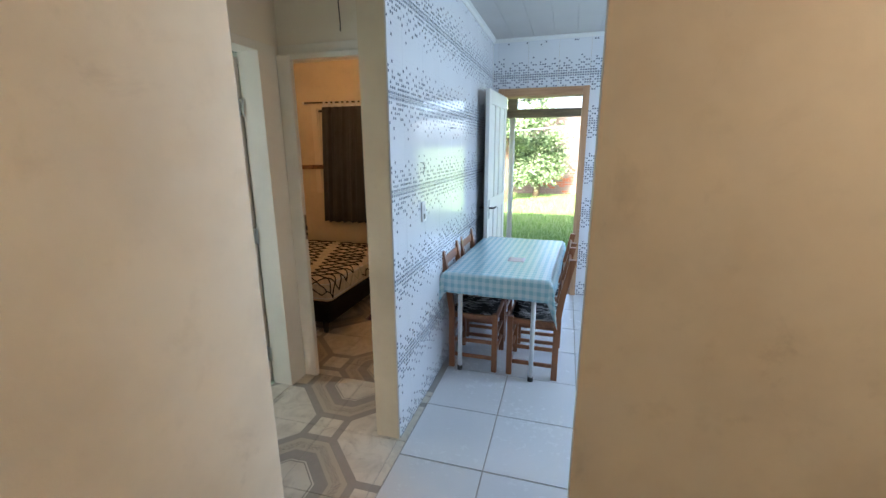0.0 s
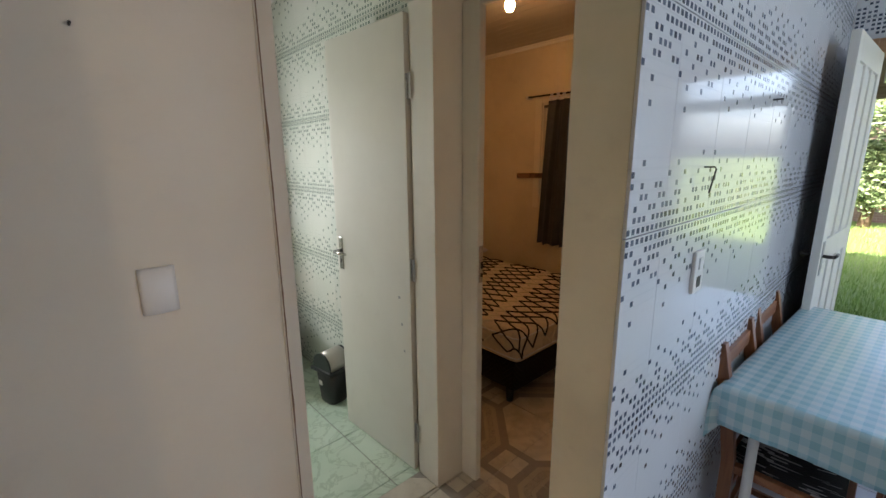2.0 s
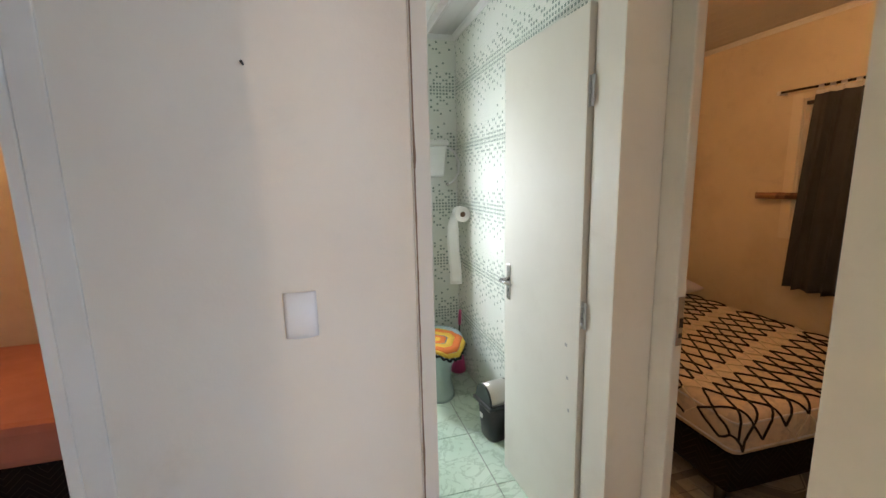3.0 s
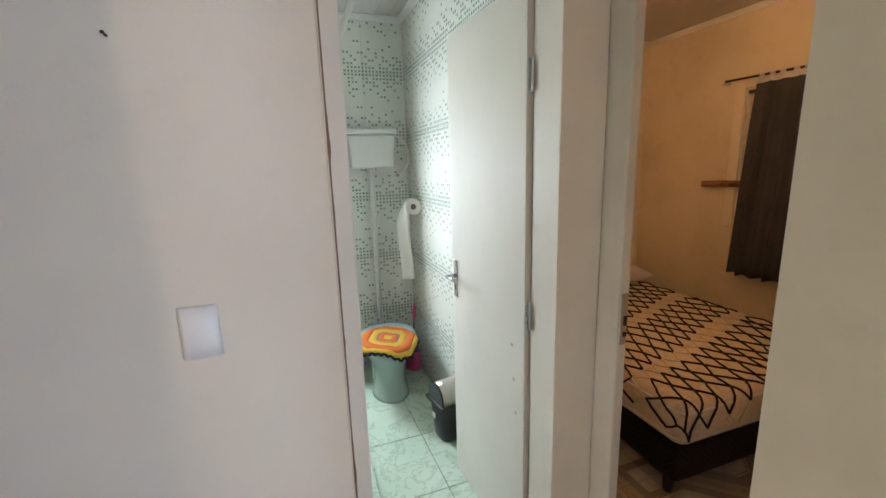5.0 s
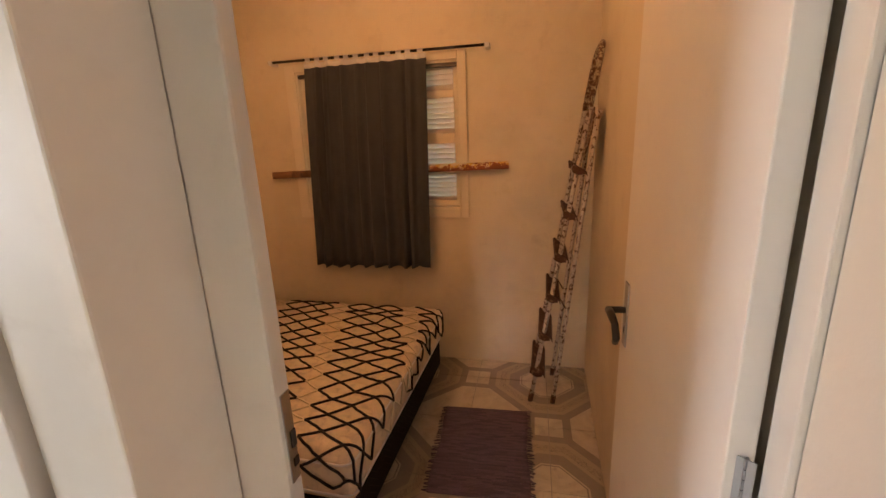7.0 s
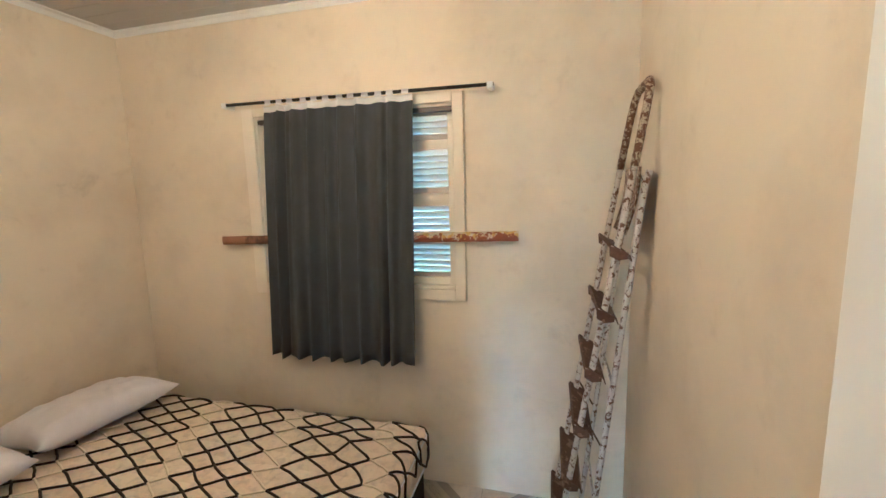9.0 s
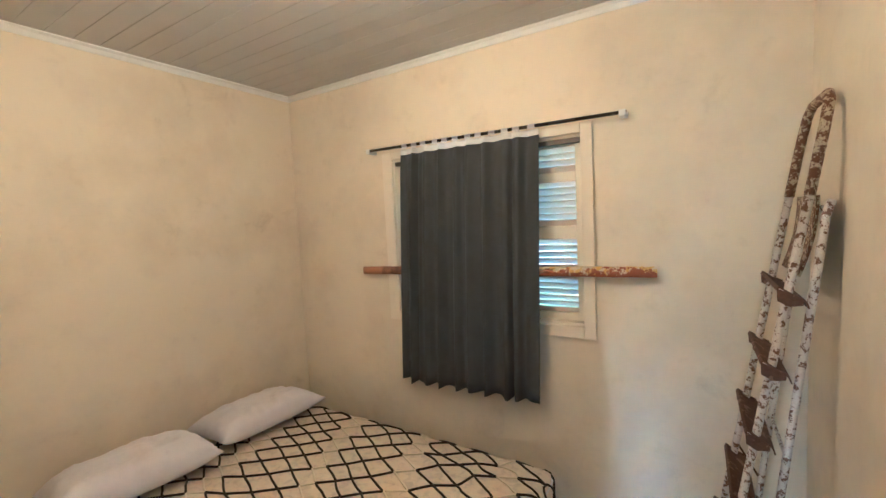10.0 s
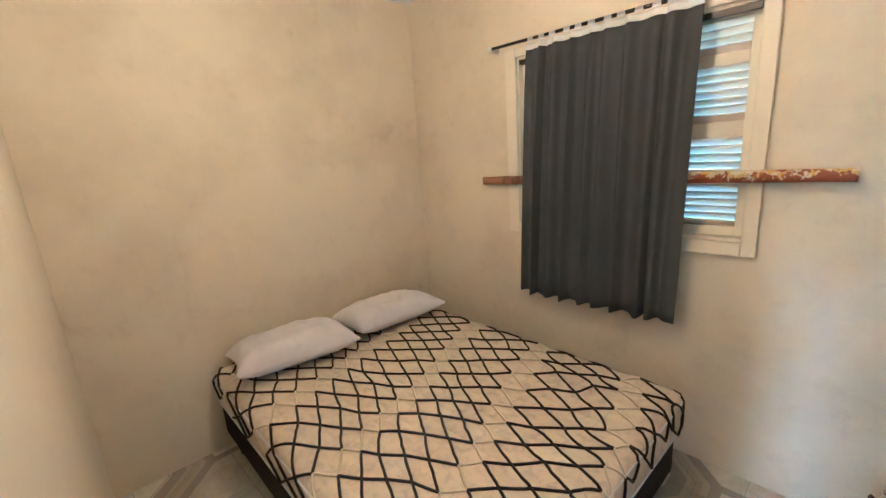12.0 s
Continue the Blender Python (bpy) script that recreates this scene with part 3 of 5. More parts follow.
cornice("trim_cornice_bedroom", BX0, PX0, BY1, WIN_Y, BTOP - 0.001)
cornice("trim_cornice_kitchen", PX1, KX1, Y0, BACK, TOP - 0.001)
cornice("trim_cornice_bathroom", BX0 + 0.008, BX1, 1.30, BW - 0.008, 2.559)


# ---- openings ----
def door_frame(name, axis, a0, a1, top, w0, w1, wide, label, proud=0.014, last=0.0):
    """Jambs and head lining an opening from a0 to a1 in a wall from w0 to w1, with flat architraves."""
    root = thing(name, label, "door frame", kind="structure")
    t = wide

    def put(nm, p0, p1, q0, q1, z0, z1, bevel):
        bm = one(p0, p1, q0, q1, z0, z1, bevel=bevel) if axis == "y" else one(q0, q1, p0, p1, z0, z1, bevel=bevel)
        return part(nm, bm, FRAME, root)

    lo, hi = w0 - (proud if axis == "x" else 0.004), w1 + (0.004 if axis == "x" else proud)
    put("jamb", lo, hi, a0 - t, a0, 0.001, top + t, 0.004)
    put("jamb", lo, hi, a1, a1 + (last or t), 0.001, top + t, 0.004)
    put("head", lo, hi, a0 + 0.0005, a1 - 0.0005, top, top + t, 0.004)
    return root


bath_frame = door_frame("door_frame_bathroom", "y", BD0, BD1, BDT, BX1, HX, 0.05, "white painted wooden bathroom door frame with worn edges", 0.0095, BY0 - 0.0368 - BD1)
bed_frame = thing("door_frame_bedroom", "off-white painted wooden bedroom door frame", "door frame", kind="structure")
part("jamb", one(HX + 0.004, ED0, BY0 - 0.036, BY0 - 0.0005, 0.001, EDT + 0.0295, bevel=0.006), FRAME, bed_frame)
part("jamb", one(ED1, ED1 + 0.0130, BY0 - 0.035, BY0 + 0.012, 0.001, EDT + 0.0295, bevel=0.003), FRAME, bed_frame)
part("head", one(ED0 + 0.0005, ED1 - 0.0005, BY0 - 0.034, BY0 - 0.0005, EDT, EDT + 0.0295, bevel=0.004), FRAME, bed_frame)
small_frame = door_frame("door_frame_small_room", "y", OD0, OD1, BDT, BX1, HX, 0.03, "off-white painted door frame of the small bedroom", 0.014)
part("lintel_board", one(HX + 0.004, ED1 + 0.0130, BY0 - 0.012, BY0 - 0.0005, EDT + 0.0305, EDT + 0.085, bevel=0.003), FRAME, bed_frame)
worn = bmesh.new()
sheet(worn, 3, 90, lambda s, t: Vector((HX + 0.0105, BD0 - 0.046 + (s - 0.2) * (0.004 + 0.006 * max(0.0, noise.noise((t * 14, 1.0, 4.0)) + noise.noise((t * 40, 3.0, 1.0)) * 0.6)), 0.02 + t * (BDT + 0.02))), 0.0006, False)
part("worn_edge", worn, plain("bare_brown_wood", (0.23, 0.15, 0.10), 0.8, spread=0.4), bath_frame, "bare brown wood where the paint has worn off")
part("architrave", one(HX + 0.0005, HX + 0.010, OD1 + 0.0305, OD1 + 0.095, 0.001, BDT + 0.07, bevel=0.003), FRAME, small_frame)
part("strike_plate", one(HX - 0.05, HX - 0.02, OD1 - 0.004, OD1 - 0.0005, 0.96, 1.10, bevel=0.001), STEEL, small_frame, "dull steel strike plate")
strike = part("strike_plate", one(ED0 + 0.0005, ED0 + 0.003, BY0 - 0.029, BY0 - 0.007, 0.99, 1.15, bevel=0.001), CHROME, bed_frame, "chrome strike plate with a latch hole")
part("latch_hole", one(ED0 + 0.0025, ED0 + 0.0042, BY0 - 0.019, BY0 - 0.007, 1.05, 1.08), RUBBER, strike)
part("latch_hole", one(ED0 + 0.0025, ED0 + 0.0042, BY0 - 0.019, BY0 - 0.007, 1.015, 1.03), RUBBER, strike)


def hinge(parent, m, h=0.10):
    bm = bmesh.new()
    box(bm, -0.032, -0.005, -0.0012, 0.0012, -h / 2, h / 2, bevel=0.0008)
    box(bm, 0.005, 0.032, -0.0012, 0.0012, -h / 2, h / 2, bevel=0.0008)
    for k in range(5):
        z = -h / 2 + h * (k + 0.5) / 5
        tube(bm, [(0, -0.004, z - h * 0.088), (0, -0.004, z + h * 0.088)], 0.0055, 8)
    for sx in (-0.019, 0.019):
        for z in (-0.033, 0.0, 0.033):
            tube(bm, [(sx, -0.0005, z), (sx, -0.0025, z)], 0.0035, 6)
    ob = part("hinge", bm, STEEL, parent, "dull steel butt hinge")
    ob.matrix_local = m
    return ob


def lever(parent, x, y, z, side, material, curved=False):
    """A lock plate and a lever on one face of a door leaf (the leaf runs along x, its faces look to y)."""
    plate = part("lock_plate", one(x - 0.018, x + 0.018, y, y + side * 0.004, z - 0.10, z + 0.075, bevel=0.0015), CHROME if material is CHROME else STEEL, parent, "metal lock plate")
    bm = bmesh.new()
    tube(bm, [(x, y + side * 0.004, z), (x, y + side * 0.045, z)], 0.009, 10)
    if curved:
        tube(bm, [(x, y + side * 0.045, z), (x - 0.04, y + side * 0.047, z + 0.004), (x - 0.085, y + side * 0.045, z - 0.004), (x - 0.10, y + side * 0.043, z - 0.035), (x - 0.09, y + side * 0.043, z - 0.05)], [0.010, 0.010, 0.009, 0.009, 0.008], 10)
    else:
        tube(bm, [(x, y + side * 0.045, z), (x - 0.05, y + side * 0.048, z), (x - 0.105, y + side * 0.046, z)], [0.009, 0.008, 0.007], 10)
    part("lever", bm, material, plate, "door lever")
    part("keyhole", one(x - 0.004, x + 0.004, y + side * 0.0035, y + side * 0.0046, z - 0.065, z - 0.045), RUBBER, plate)
    return plate


def leaf(name, label, wide, high, m, thick=0.035):
    """A flush door leaf; the hinge edge is at the origin and the leaf runs along x."""
    root = thing(name, label, "door", m)
    part("panel", one(0.0, wide, -thick / 2, thick / 2, 0.008, high, bevel=0.003), LEAF, root)
    return root


# bathroom door, opened into the bathroom
bd = leaf("bathroom_door", "white painted flush bathroom door standing open", 0.587, 2.075, pose(BX1 - 0.022, BD1 + 0.004, 0, 0, 0, 184))
lever(bd, 0.545, 0.0176, 1.04, 1, CHROME)
lever(bd, 0.545, -0.0176, 1.04, -1, CHROME)
for hz in (0.22, 1.03, 1.80):
    hinge(bd, pose(-0.010, 0.0120, hz, 0, 0, 175) @ Matrix.Diagonal((0.62, 0.8, 1.0, 1)))
for k in range(3):
    part("paint_chip", one(0.045 + 0.012 * k, 0.056 + 0.014 * k, 0.0172, 0.0182, 0.62 + 0.13 * k, 0.632 + 0.13 * k, bevel=0.0004), STEEL, bd)

# bedroom door, opened into the bedroom
ed = leaf("bedroom_door", "white painted flush bedroom door standing open", 0.625, 2.05, pose(ED1 - 0.021, BY0 + 0.022, 0, 0, 0, 92.0))
lever(ed, 0.570, 0.0176, 1.07, 1, DARK_METAL, True)
for hz in (0.25, 1.065, 1.85):
    hinge(ed, pose(-0.006, -0.004, hz, 0, 0, 50) @ Matrix.Diagonal((0.36, 0.8, 0.8, 1)))

# kitchen door leaf with raised panels, opened into the kitchen
kd = thing("kitchen_door", "cream white panelled wooden kitchen door standing open", "door", pose(DX0 + 0.012, BACK - 0.01, 0, 0, 0, 267.0))
KW, KH = 0.760, 2.058
bmk = bmesh.new()
for r in ((0, 0.09, 0.01, KH), (KW - 0.09, KW, 0.01, KH)):
    box(bmk, r[0], r[1], -0.018, 0.018, r[2], r[3], bevel=0.003)
for z0, z1 in ((0.01, 0.16), (0.98, 1.10), (KH - 0.12, KH)):
    box(bmk, 0.0905, KW - 0.0905, -0.018, 0.018, z0, z1, bevel=0.003)
for x0 in (0.257, 0.453):
    box(bmk, x0, x0 + 0.05, -0.018, 0.018, 0.1605, 0.9795, bevel=0.003)
    box(bmk, x0, x0 + 0.05, -0.018, 0.018, 1.1005, KH - 0.1205, bevel=0.003)
part("stiles_and_rails", bmk, LEAF, kd)
for x0, x1 in ((0.0905, 0.2565), (0.3075, 0.4525), (0.5035, KW - 0.0905)):
    for z0, z1 in ((0.1605, 0.9795), (1.1005, KH - 0.1205)):
        pb = one(x0, x1, -0.007, 0.007, z0, z1)
        box(pb, x0 + 0.022, x1 - 0.022, -0.013, 0.013, z0 + 0.022, z1 - 0.022, bevel=0.006)
        part("door_panel", pb, LEAF, kd)
lever(kd, KW - 0.045, 0.018, 1.02, 1, DARK_METAL)
lever(kd, KW - 0.045, -0.018, 1.02, -1, DARK_METAL)

# raw pine frame of the kitchen door
kf = thing("door_frame_kitchen", "raw knotty pine frame of the kitchen door", "door frame", kind="structure")
part("jamb", one(DX1, DX1 + 0.06, BACK - 0.03, BACK_OUT + 0.01, 0.001, DTOP + 0.0795, bevel=0.004), PINE, kf)
part("jamb", one(DX0 - 0.06, DX0, BACK - 0.03, BACK_OUT + 0.01, 0.001, DTOP + 0.0795, bevel=0.004), PINE, kf)
part("head", one(DX0 + 0.0005, DX1 - 0.0005, BACK - 0.028, BACK_OUT + 0.008, DTOP, DTOP + 0.078, bevel=0.004), PINE_X, kf)
part("threshold", one(DX0 + 0.0005, DX1 - 0.0005, BACK + 0.01, BACK_OUT + 0.02, -0.04, 0.012, bevel=0.004), PINE_X, kf)

# kitchen window with tilting glass panes
GLASS, FROSTED = glass("clear_glass"), glass("ribbed_glass", 0.35)
kw = thing("window_kitchen", "grey steel window with four ribbed tilting panes", "window", kind="structure")
part("window_frame", boxes((WX0, WX0 + 0.02, BACK - 0.004, BACK + 0.05, WZ0, WZ1), (WX1 - 0.02, WX1, BACK - 0.004, BACK + 0.05, WZ0, WZ1), (WX0 + 0.02, WX1 - 0.02, BACK - 0.004, BACK + 0.05, WZ0, WZ0 + 0.015),
                           (WX0 + 0.02, WX1 - 0.02, BACK - 0.004, BACK + 0.05, WZ1 - 0.015, WZ1)), STEEL, kw)
for k in range(4):
    z0 = WZ0 + 0.02 + k * 0.187
    pane = part("pane", box(bmesh.new(), WX0 + 0.022, WX1 - 0.022, -0.003, 0.003, 0.0, 0.172, 0.001, pose(0, BACK + 0.035, z0, -8, 0, 0)), FROSTED, kw, "ribbed frosted glass pane")
    pane.visible_shadow = False
    if k:
        part("pane_bar", one(WX0 + 0.0205, WX1 - 0.0205, BACK + 0.002, BACK + 0.03, z0 - 0.020, z0 + 0.004, bevel=0.002), DARK_METAL, kw)

# bedroom window: wooden frame and louvred shutters
bw = thing("window_bedroom", "cream painted wooden window with closed louvred shutters", "window", kind="structure")
FX0, FX1, FZ0, FZ1 = -2.432, -1.203, 1.036, 2.056
CREAM_WOOD = paint("cream_window_paint", (0.72, 0.66, 0.54), (0.50, 0.43, 0.33), 0.45, 0.0003, 0.5)
for r in ((FX0, GX0 + 0.006, FZ0, FZ1), (GX1 - 0.006, FX1, FZ0, FZ1)):
    part("architrave", one(r[0], r[1], WIN_Y - 0.022, WIN_Y - 0.0005, r[2], r[3], bevel=0.005), CREAM_WOOD, bw)
for r in ((FZ0, GZ0 + 0.012), (GZ1 - 0.012, FZ1)):
    part("architrave", one(GX0 + 0.0065, GX1 - 0.0065, WIN_Y - 0.022, WIN_Y - 0.0005, r[0], r[1], bevel=0.005), CREAM_WOOD, bw)
for r in ((GX0, GX0 + 0.0125, GZ0, GZ1), (GX1 - 0.0125, GX1, GZ0, GZ1)):
    part("window_lining", one(r[0], r[1], WIN_Y + 0.001, BACK_OUT, r[2], r[3], bevel=0.002), CREAM_WOOD, bw)
for r in ((GZ0, GZ0 + 0.025), (GZ1 - 0.025, GZ1)):
    part("window_lining", one(GX0 + 0.013, GX1 - 0.013, WIN_Y + 0.001, BACK_OUT, r[0], r[1], bevel=0.002), CREAM_WOOD, bw)
SH = 0.5 * (GX1 - GX0 - 0.028)
SLAT = plain("blue_white_slat_paint", (0.78, 0.70, 0.63), 0.45, spread=0.1)
for k in range(2):
    x0 = GX0 + 0.0135 + k * (SH + 0.001)
    sh = part("shutter", boxes((x0, x0 + 0.032, WIN_Y + 0.04, WIN_Y + 0.07, GZ0 + 0.027, GZ1 - 0.027), (x0 + SH - 0.032, x0 + SH, WIN_Y + 0.04, WIN_Y + 0.07, GZ0 + 0.027, GZ1 - 0.027), bevel=0.002), CREAM_WOOD, bw, "cream louvred shutter")
    edges = (GZ0 + 0.027, 1.145, 1.324, 1.356, 1.520, 1.580, 1.800, 1.843, 1.966, GZ1 - 0.027)
    for z0, z1 in ((edges[0], edges[1]), (edges[2], edges[3]), (edges[4], edges[5]), (edges[6], edges[7]), (edges[8], edges[9])):
        part("rail", one(x0 + 0.0325, x0 + SH - 0.0325, WIN_Y + 0.041, WIN_Y + 0.069, z0, z1, bevel=0.002), CREAM_WOOD, sh)
    for z0, z1 in ((edges[1], edges[2]), (edges[3], edges[4]), (edges[5], edges[6]), (edges[7], edges[8])):
        n = max(2, round((z1 - z0) / 0.0305))
        for i in range(n):
            zc = z0 + (z1 - z0) * (i + 0.5) / n
            part("slat", box(bmesh.new(), x0 + 0.0325, x0 + SH - 0.0325, -0.0205, 0.0205, -0.0028, 0.0028, 0.001, pose(0, WIN_Y + 0.055, zc, -48, 0, 0)), SLAT, sh)

# dark top gap board of the window under the rod
part("top_track", one(GX0 + 0.014, GX1 - 0.014, WIN_Y + 0.002, WIN_Y + 0.03, GZ1 - 0.05, GZ1 - 0.026, bevel=0.003), DARK_METAL, bw, "dark metal window track")

# kitchen side window, open to the yard
kv = thing("window_kitchen_side", "white steel grid window in the kitchen side wall", "window", kind="structure")
for y in (2.651, 2.965, 3.285, 3.605, 3.924):
    part("window_bar", one(KX1 + 0.05, KX1 + 0.08, y, y + 0.025, 1.0755, 2.0745, bevel=0.002), WHITE_METAL, kv)
for z in (1.051, 1.52, 2.075):
    part("window_bar", one(KX1 + 0.045, KX1 + 0.085, 2.651, 3.949, z, z + 0.024, bevel=0.002), WHITE_METAL, kv)

# bathroom window high over the shower
ww = thing("window_bathroom", "small frosted bathroom window", "window", kind="structure")
part("window_frame", boxes((BX0 - 0.10, BX0 - 0.03, 1.351, 1.376, 1.201, 1.899), (BX0 - 0.10, BX0 - 0.03, 1.854, 1.879, 1.201, 1.899), (BX0 - 0.10, BX0 - 0.03, 1.3765, 1.8535, 1.201, 1.225), (BX0 - 0.10, BX0 - 0.03, 1.3765, 1.8535, 1.875, 1.899)), STEEL, ww)


# ---- hall ----
def switch(m, label="white curved wall switch plate on the hall wall"):
    root = thing("light_switch", label, "switch", m)
    bm = bmesh.new()
    sheet(bm, 8, 2, lambda s, t: Vector(((s - 0.5) * 0.082, -0.006 - 0.010 * math.sin(math.pi * s) ** 0.8, (t - 0.5) * 0.122)), 0.003)
    part("cover", bm, SWITCH, root)
    part("back_plate", one(-0.041, 0.041, -0.0060, -0.0008, -0.061, 0.061, bevel=0.0015), SWITCH, root)
    return root


switch(pose(HX + 0.0005, 1.545, 1.182, 0, 0, 90))
nail = bmesh.new()
tube(nail, [(HX - 0.01, 1.462, 1.801), (HX + 0.018, 1.462, 1.803)], 0.0025, 6)
tube(nail, [(HX + 0.018, 1.462, 1.803), (HX + 0.021, 1.462, 1.803)], 0.0036, 8)
solid("nail", nail, DARK_METAL, "small dark nail in the hall wall", "nail")
wire = bmesh.new()
tube(wire, [(-0.70, 2.52, TOP), (-0.695, 2.52, 2.45), (-0.700, 2.522, 2.30), (-0.694, 2.52, 2.20), (-0.697, 2.521, 2.165)], 0.003, 6)
solid("hanging_wire", wire, WIRE, "loose black wire hanging from the hall ceiling", "wire")
threshold = setting("trim_threshold", boxes((BX1 + 0.002, HX - 0.002, BD0 + 0.001, BD1 - 0.001, -0.004, 0.004), bevel=0.001), FLOOR_OCT, "worn tile threshold strip in the bathroom doorway", "threshold")

# ---- kitchen ----
TX0, TX1, TY0, TY1, TZ = -0.246, 0.470, 2.965, 4.195, 0.742
table = thing("kitchen_table", "rectangular kitchen table on white steel tube legs", "table", pose((TX0 + TX1) / 2, (TY0 + TY1) / 2, 0, 0, 0, -2.6))
hw, hd = (TX1 - TX0) / 2, (TY1 - TY0) / 2
part("tabletop", one(-hw + 0.006, hw - 0.006, -hd + 0.006, hd - 0.006, TZ - 0.03, TZ - 0.004, bevel=0.006), WHITE_METAL, table)
for sx in (-1, 1):
    for sy in (-1, 1):
        x, y = sx * (hw - 0.105), sy * (hd - 0.05)
        leg = part("leg", tube(bmesh.new(), [(x, y, 0.03), (x, y, TZ - 0.0305)], 0.016, 14), WHITE_METAL, table)
        part("rubber_foot", tube(bmesh.new(), [(x, y, 0.0005), (x, y, 0.034)], 0.019, 12), RUBBER, leg, "black rubber foot cap")


def cloth_point(s, t):
    """The oilcloth: flat on the top, hanging a hand wide at the sides, with long pointed corners."""
    over = 0.14
    u, v = (s - 0.5) * 2 * (hw + over), (t - 0.5) * 2 * (hd + over)
    eu, ev = max(abs(u) - hw, 0.0), max(abs(v) - hd, 0.0)
    su, sv = math.copysign(1, u), math.copysign(1, v)
    x, y, z = u, v, TZ + 0.0015 * noise.noise((u * 6, v * 6, 1.0))
    wave = 0.010 * math.sin(u * 21 + 1.0) + 0.010 * math.sin(v * 17)
    if eu and not ev:
        x, z = su * (hw + 0.004 + 0.25 * wave * eu / over + 0.02 * eu / over), TZ - eu
    elif ev and not eu:
        y, z = sv * (hd + 0.004 + 0.25 * wave * ev / over + 0.012 * ev / over), TZ - ev
    elif eu and ev:
        drop = eu + ev
        x = su * (hw + 0.004 + 0.30 * min(eu, ev) + 0.012)
        y = sv * (hd + 0.004 + 0.30 * min(eu, ev) - 0.25 * max(eu - ev, 0))
        x -= su * 0.25 * max(ev - eu, 0)
        long = 1.4 if su > 0 and sv < 0 else 1.0
        z = TZ - max(eu, ev) - (drop * (0.92 + 0.08 * abs(eu - ev) / max(drop, 1e-4)) - max(eu, ev)) * long
    return Vector((x, y, z))


cl = solid("tablecloth", sheet(bmesh.new(), 60, 84, cloth_point, 0.0015), GINGHAM, "pale blue gingham oilcloth spread over the kitchen table", "tablecloth")
cl.matrix_world = pose((TX0 + TX1) / 2, (TY0 + TY1) / 2, 0.0016, 0, 0, -2.6)
nap = solid("paper_napkin", sheet(bmesh.new(), 6, 6, lambda s, t: Vector(((s - 0.5) * 0.12, (t - 0.5) * 0.12, 0.0004 * math.sin(9 * s))), 0.0003),
            plain("faded_pink_paper", (0.62, 0.53, 0.58), 0.4, spread=0.08), "faded pink square of paper on the tablecloth", "napkin")
nap.matrix_world = pose(0.17, 3.42, TZ + 0.0042, 0, 0, -2)


def chair(m):
    """A wooden kitchen chair: the back stands at -y, the seat faces +y."""
    root = thing("kitchen_chair", "varnished wooden kitchen chair with a black woven cord seat", "chair", m, "chairs round the kitchen table")
    w, d, sz = 0.175, 0.155, 0.43
    for sx in (-1, 1):
        part("front_leg", one(sx * w - 0.019, sx * w + 0.019, d - 0.019, d + 0.019, 0.0, sz + 0.012, bevel=0.004), CHAIR, root)
        bm = bmesh.new()
        prof = [(-d, 0.0), (-d, sz), (-d - 0.025, 0.62), (-d - 0.075, 0.865)]
        for (y0, z0), (y1, z1) in zip(prof, prof[1:]):
            vs = [bm.verts.new((sx * w + a, y + b, z)) for y, z in ((y0, z0), (y1, z1)) for a, b in ((-0.017, -0.02), (0.017, -0.02), (0.017, 0.02), (-0.017, 0.02))]
            for f in ((0, 1, 2, 3), (7, 6, 5, 4), (0, 1, 5, 4), (1, 2, 6, 5), (2, 3, 7, 6), (3, 0, 4, 7)):
                bm.faces.new([vs[i] for i in f])
        bmesh.ops.remove_doubles(bm, verts=bm.verts, dist=0.0005)
        part("back_leg", bm, CHAIR, root)
    for y, z in ((d, 0.13), (-d, 0.15), (d, 0.25), (-d, 0.27)):
        part("stretcher", one(-w + 0.0195, w - 0.0195, y - 0.008, y + 0.008, z - 0.013, z + 0.013, bevel=0.003), CHAIR_X, root)
    for sx in (-1, 1):
        for z in (0.10, 0.22):
            part("stretcher", one(sx * w - 0.008, sx * w + 0.008, -d + 0.0205, d - 0.0195, z - 0.013, z + 0.013, bevel=0.003), CHAIR, root)
    part("seat_frame", boxes((-w + 0.0195, w - 0.0195, d - 0.016, d + 0.016, sz - 0.04, sz - 0.006), (-w + 0.0195, w - 0.0195, -d - 0.014, -d + 0.014, sz - 0.04, sz - 0.006),
                             (-w - 0.014, -w + 0.014, -d + 0.0205, d - 0.0195, sz - 0.04, sz - 0.006), (w - 0.014, w + 0.014, -d + 0.0205, d - 0.0195, sz - 0.04, sz - 0.006), bevel=0.004), CHAIR_X, root)
    bm = bmesh.new()
    n = 30
    for k in range(n):
        x = -w + 0.012 + (2 * w - 0.024) * k / (n - 1)
        sag = 0.010 * math.cos(x / w * 1.4)
        tube(bm, [(x, d - 0.004, sz + 0.003), (x + 0.002, d * 0.4, sz - sag), (x - 0.002, -d * 0.4, sz - sag), (x, -d + 0.004, sz + 0.003)], 0.0052, 5)
    tagged(part("woven_seat", bm, WOVEN, root, "black and white woven cord seat"), kind="stuff")
    for z, hgt in ((0.60, 0.045), (0.79, 0.06)):
        y = -d - (0.020 if z < 0.7 else 0.060)
        part("back_slat", one(-w + 0.0175, w - 0.0175, y - 0.008, y + 0.008, z - hgt / 2, z + hgt / 2, bevel=0.004), CHAIR_X, root)
    return root


first = chair(pose(-0.078, 3.235, 0, 0, 0, -90))
copy_thing(first, pose(-0.085, 3.745, 0, 0, 0, -91))
copy_thing(first, pose(0.338, 3.240, 0, 0, 0, 90))
copy_thing(first, pose(0.345, 3.740, 0, 0, 0, 91))

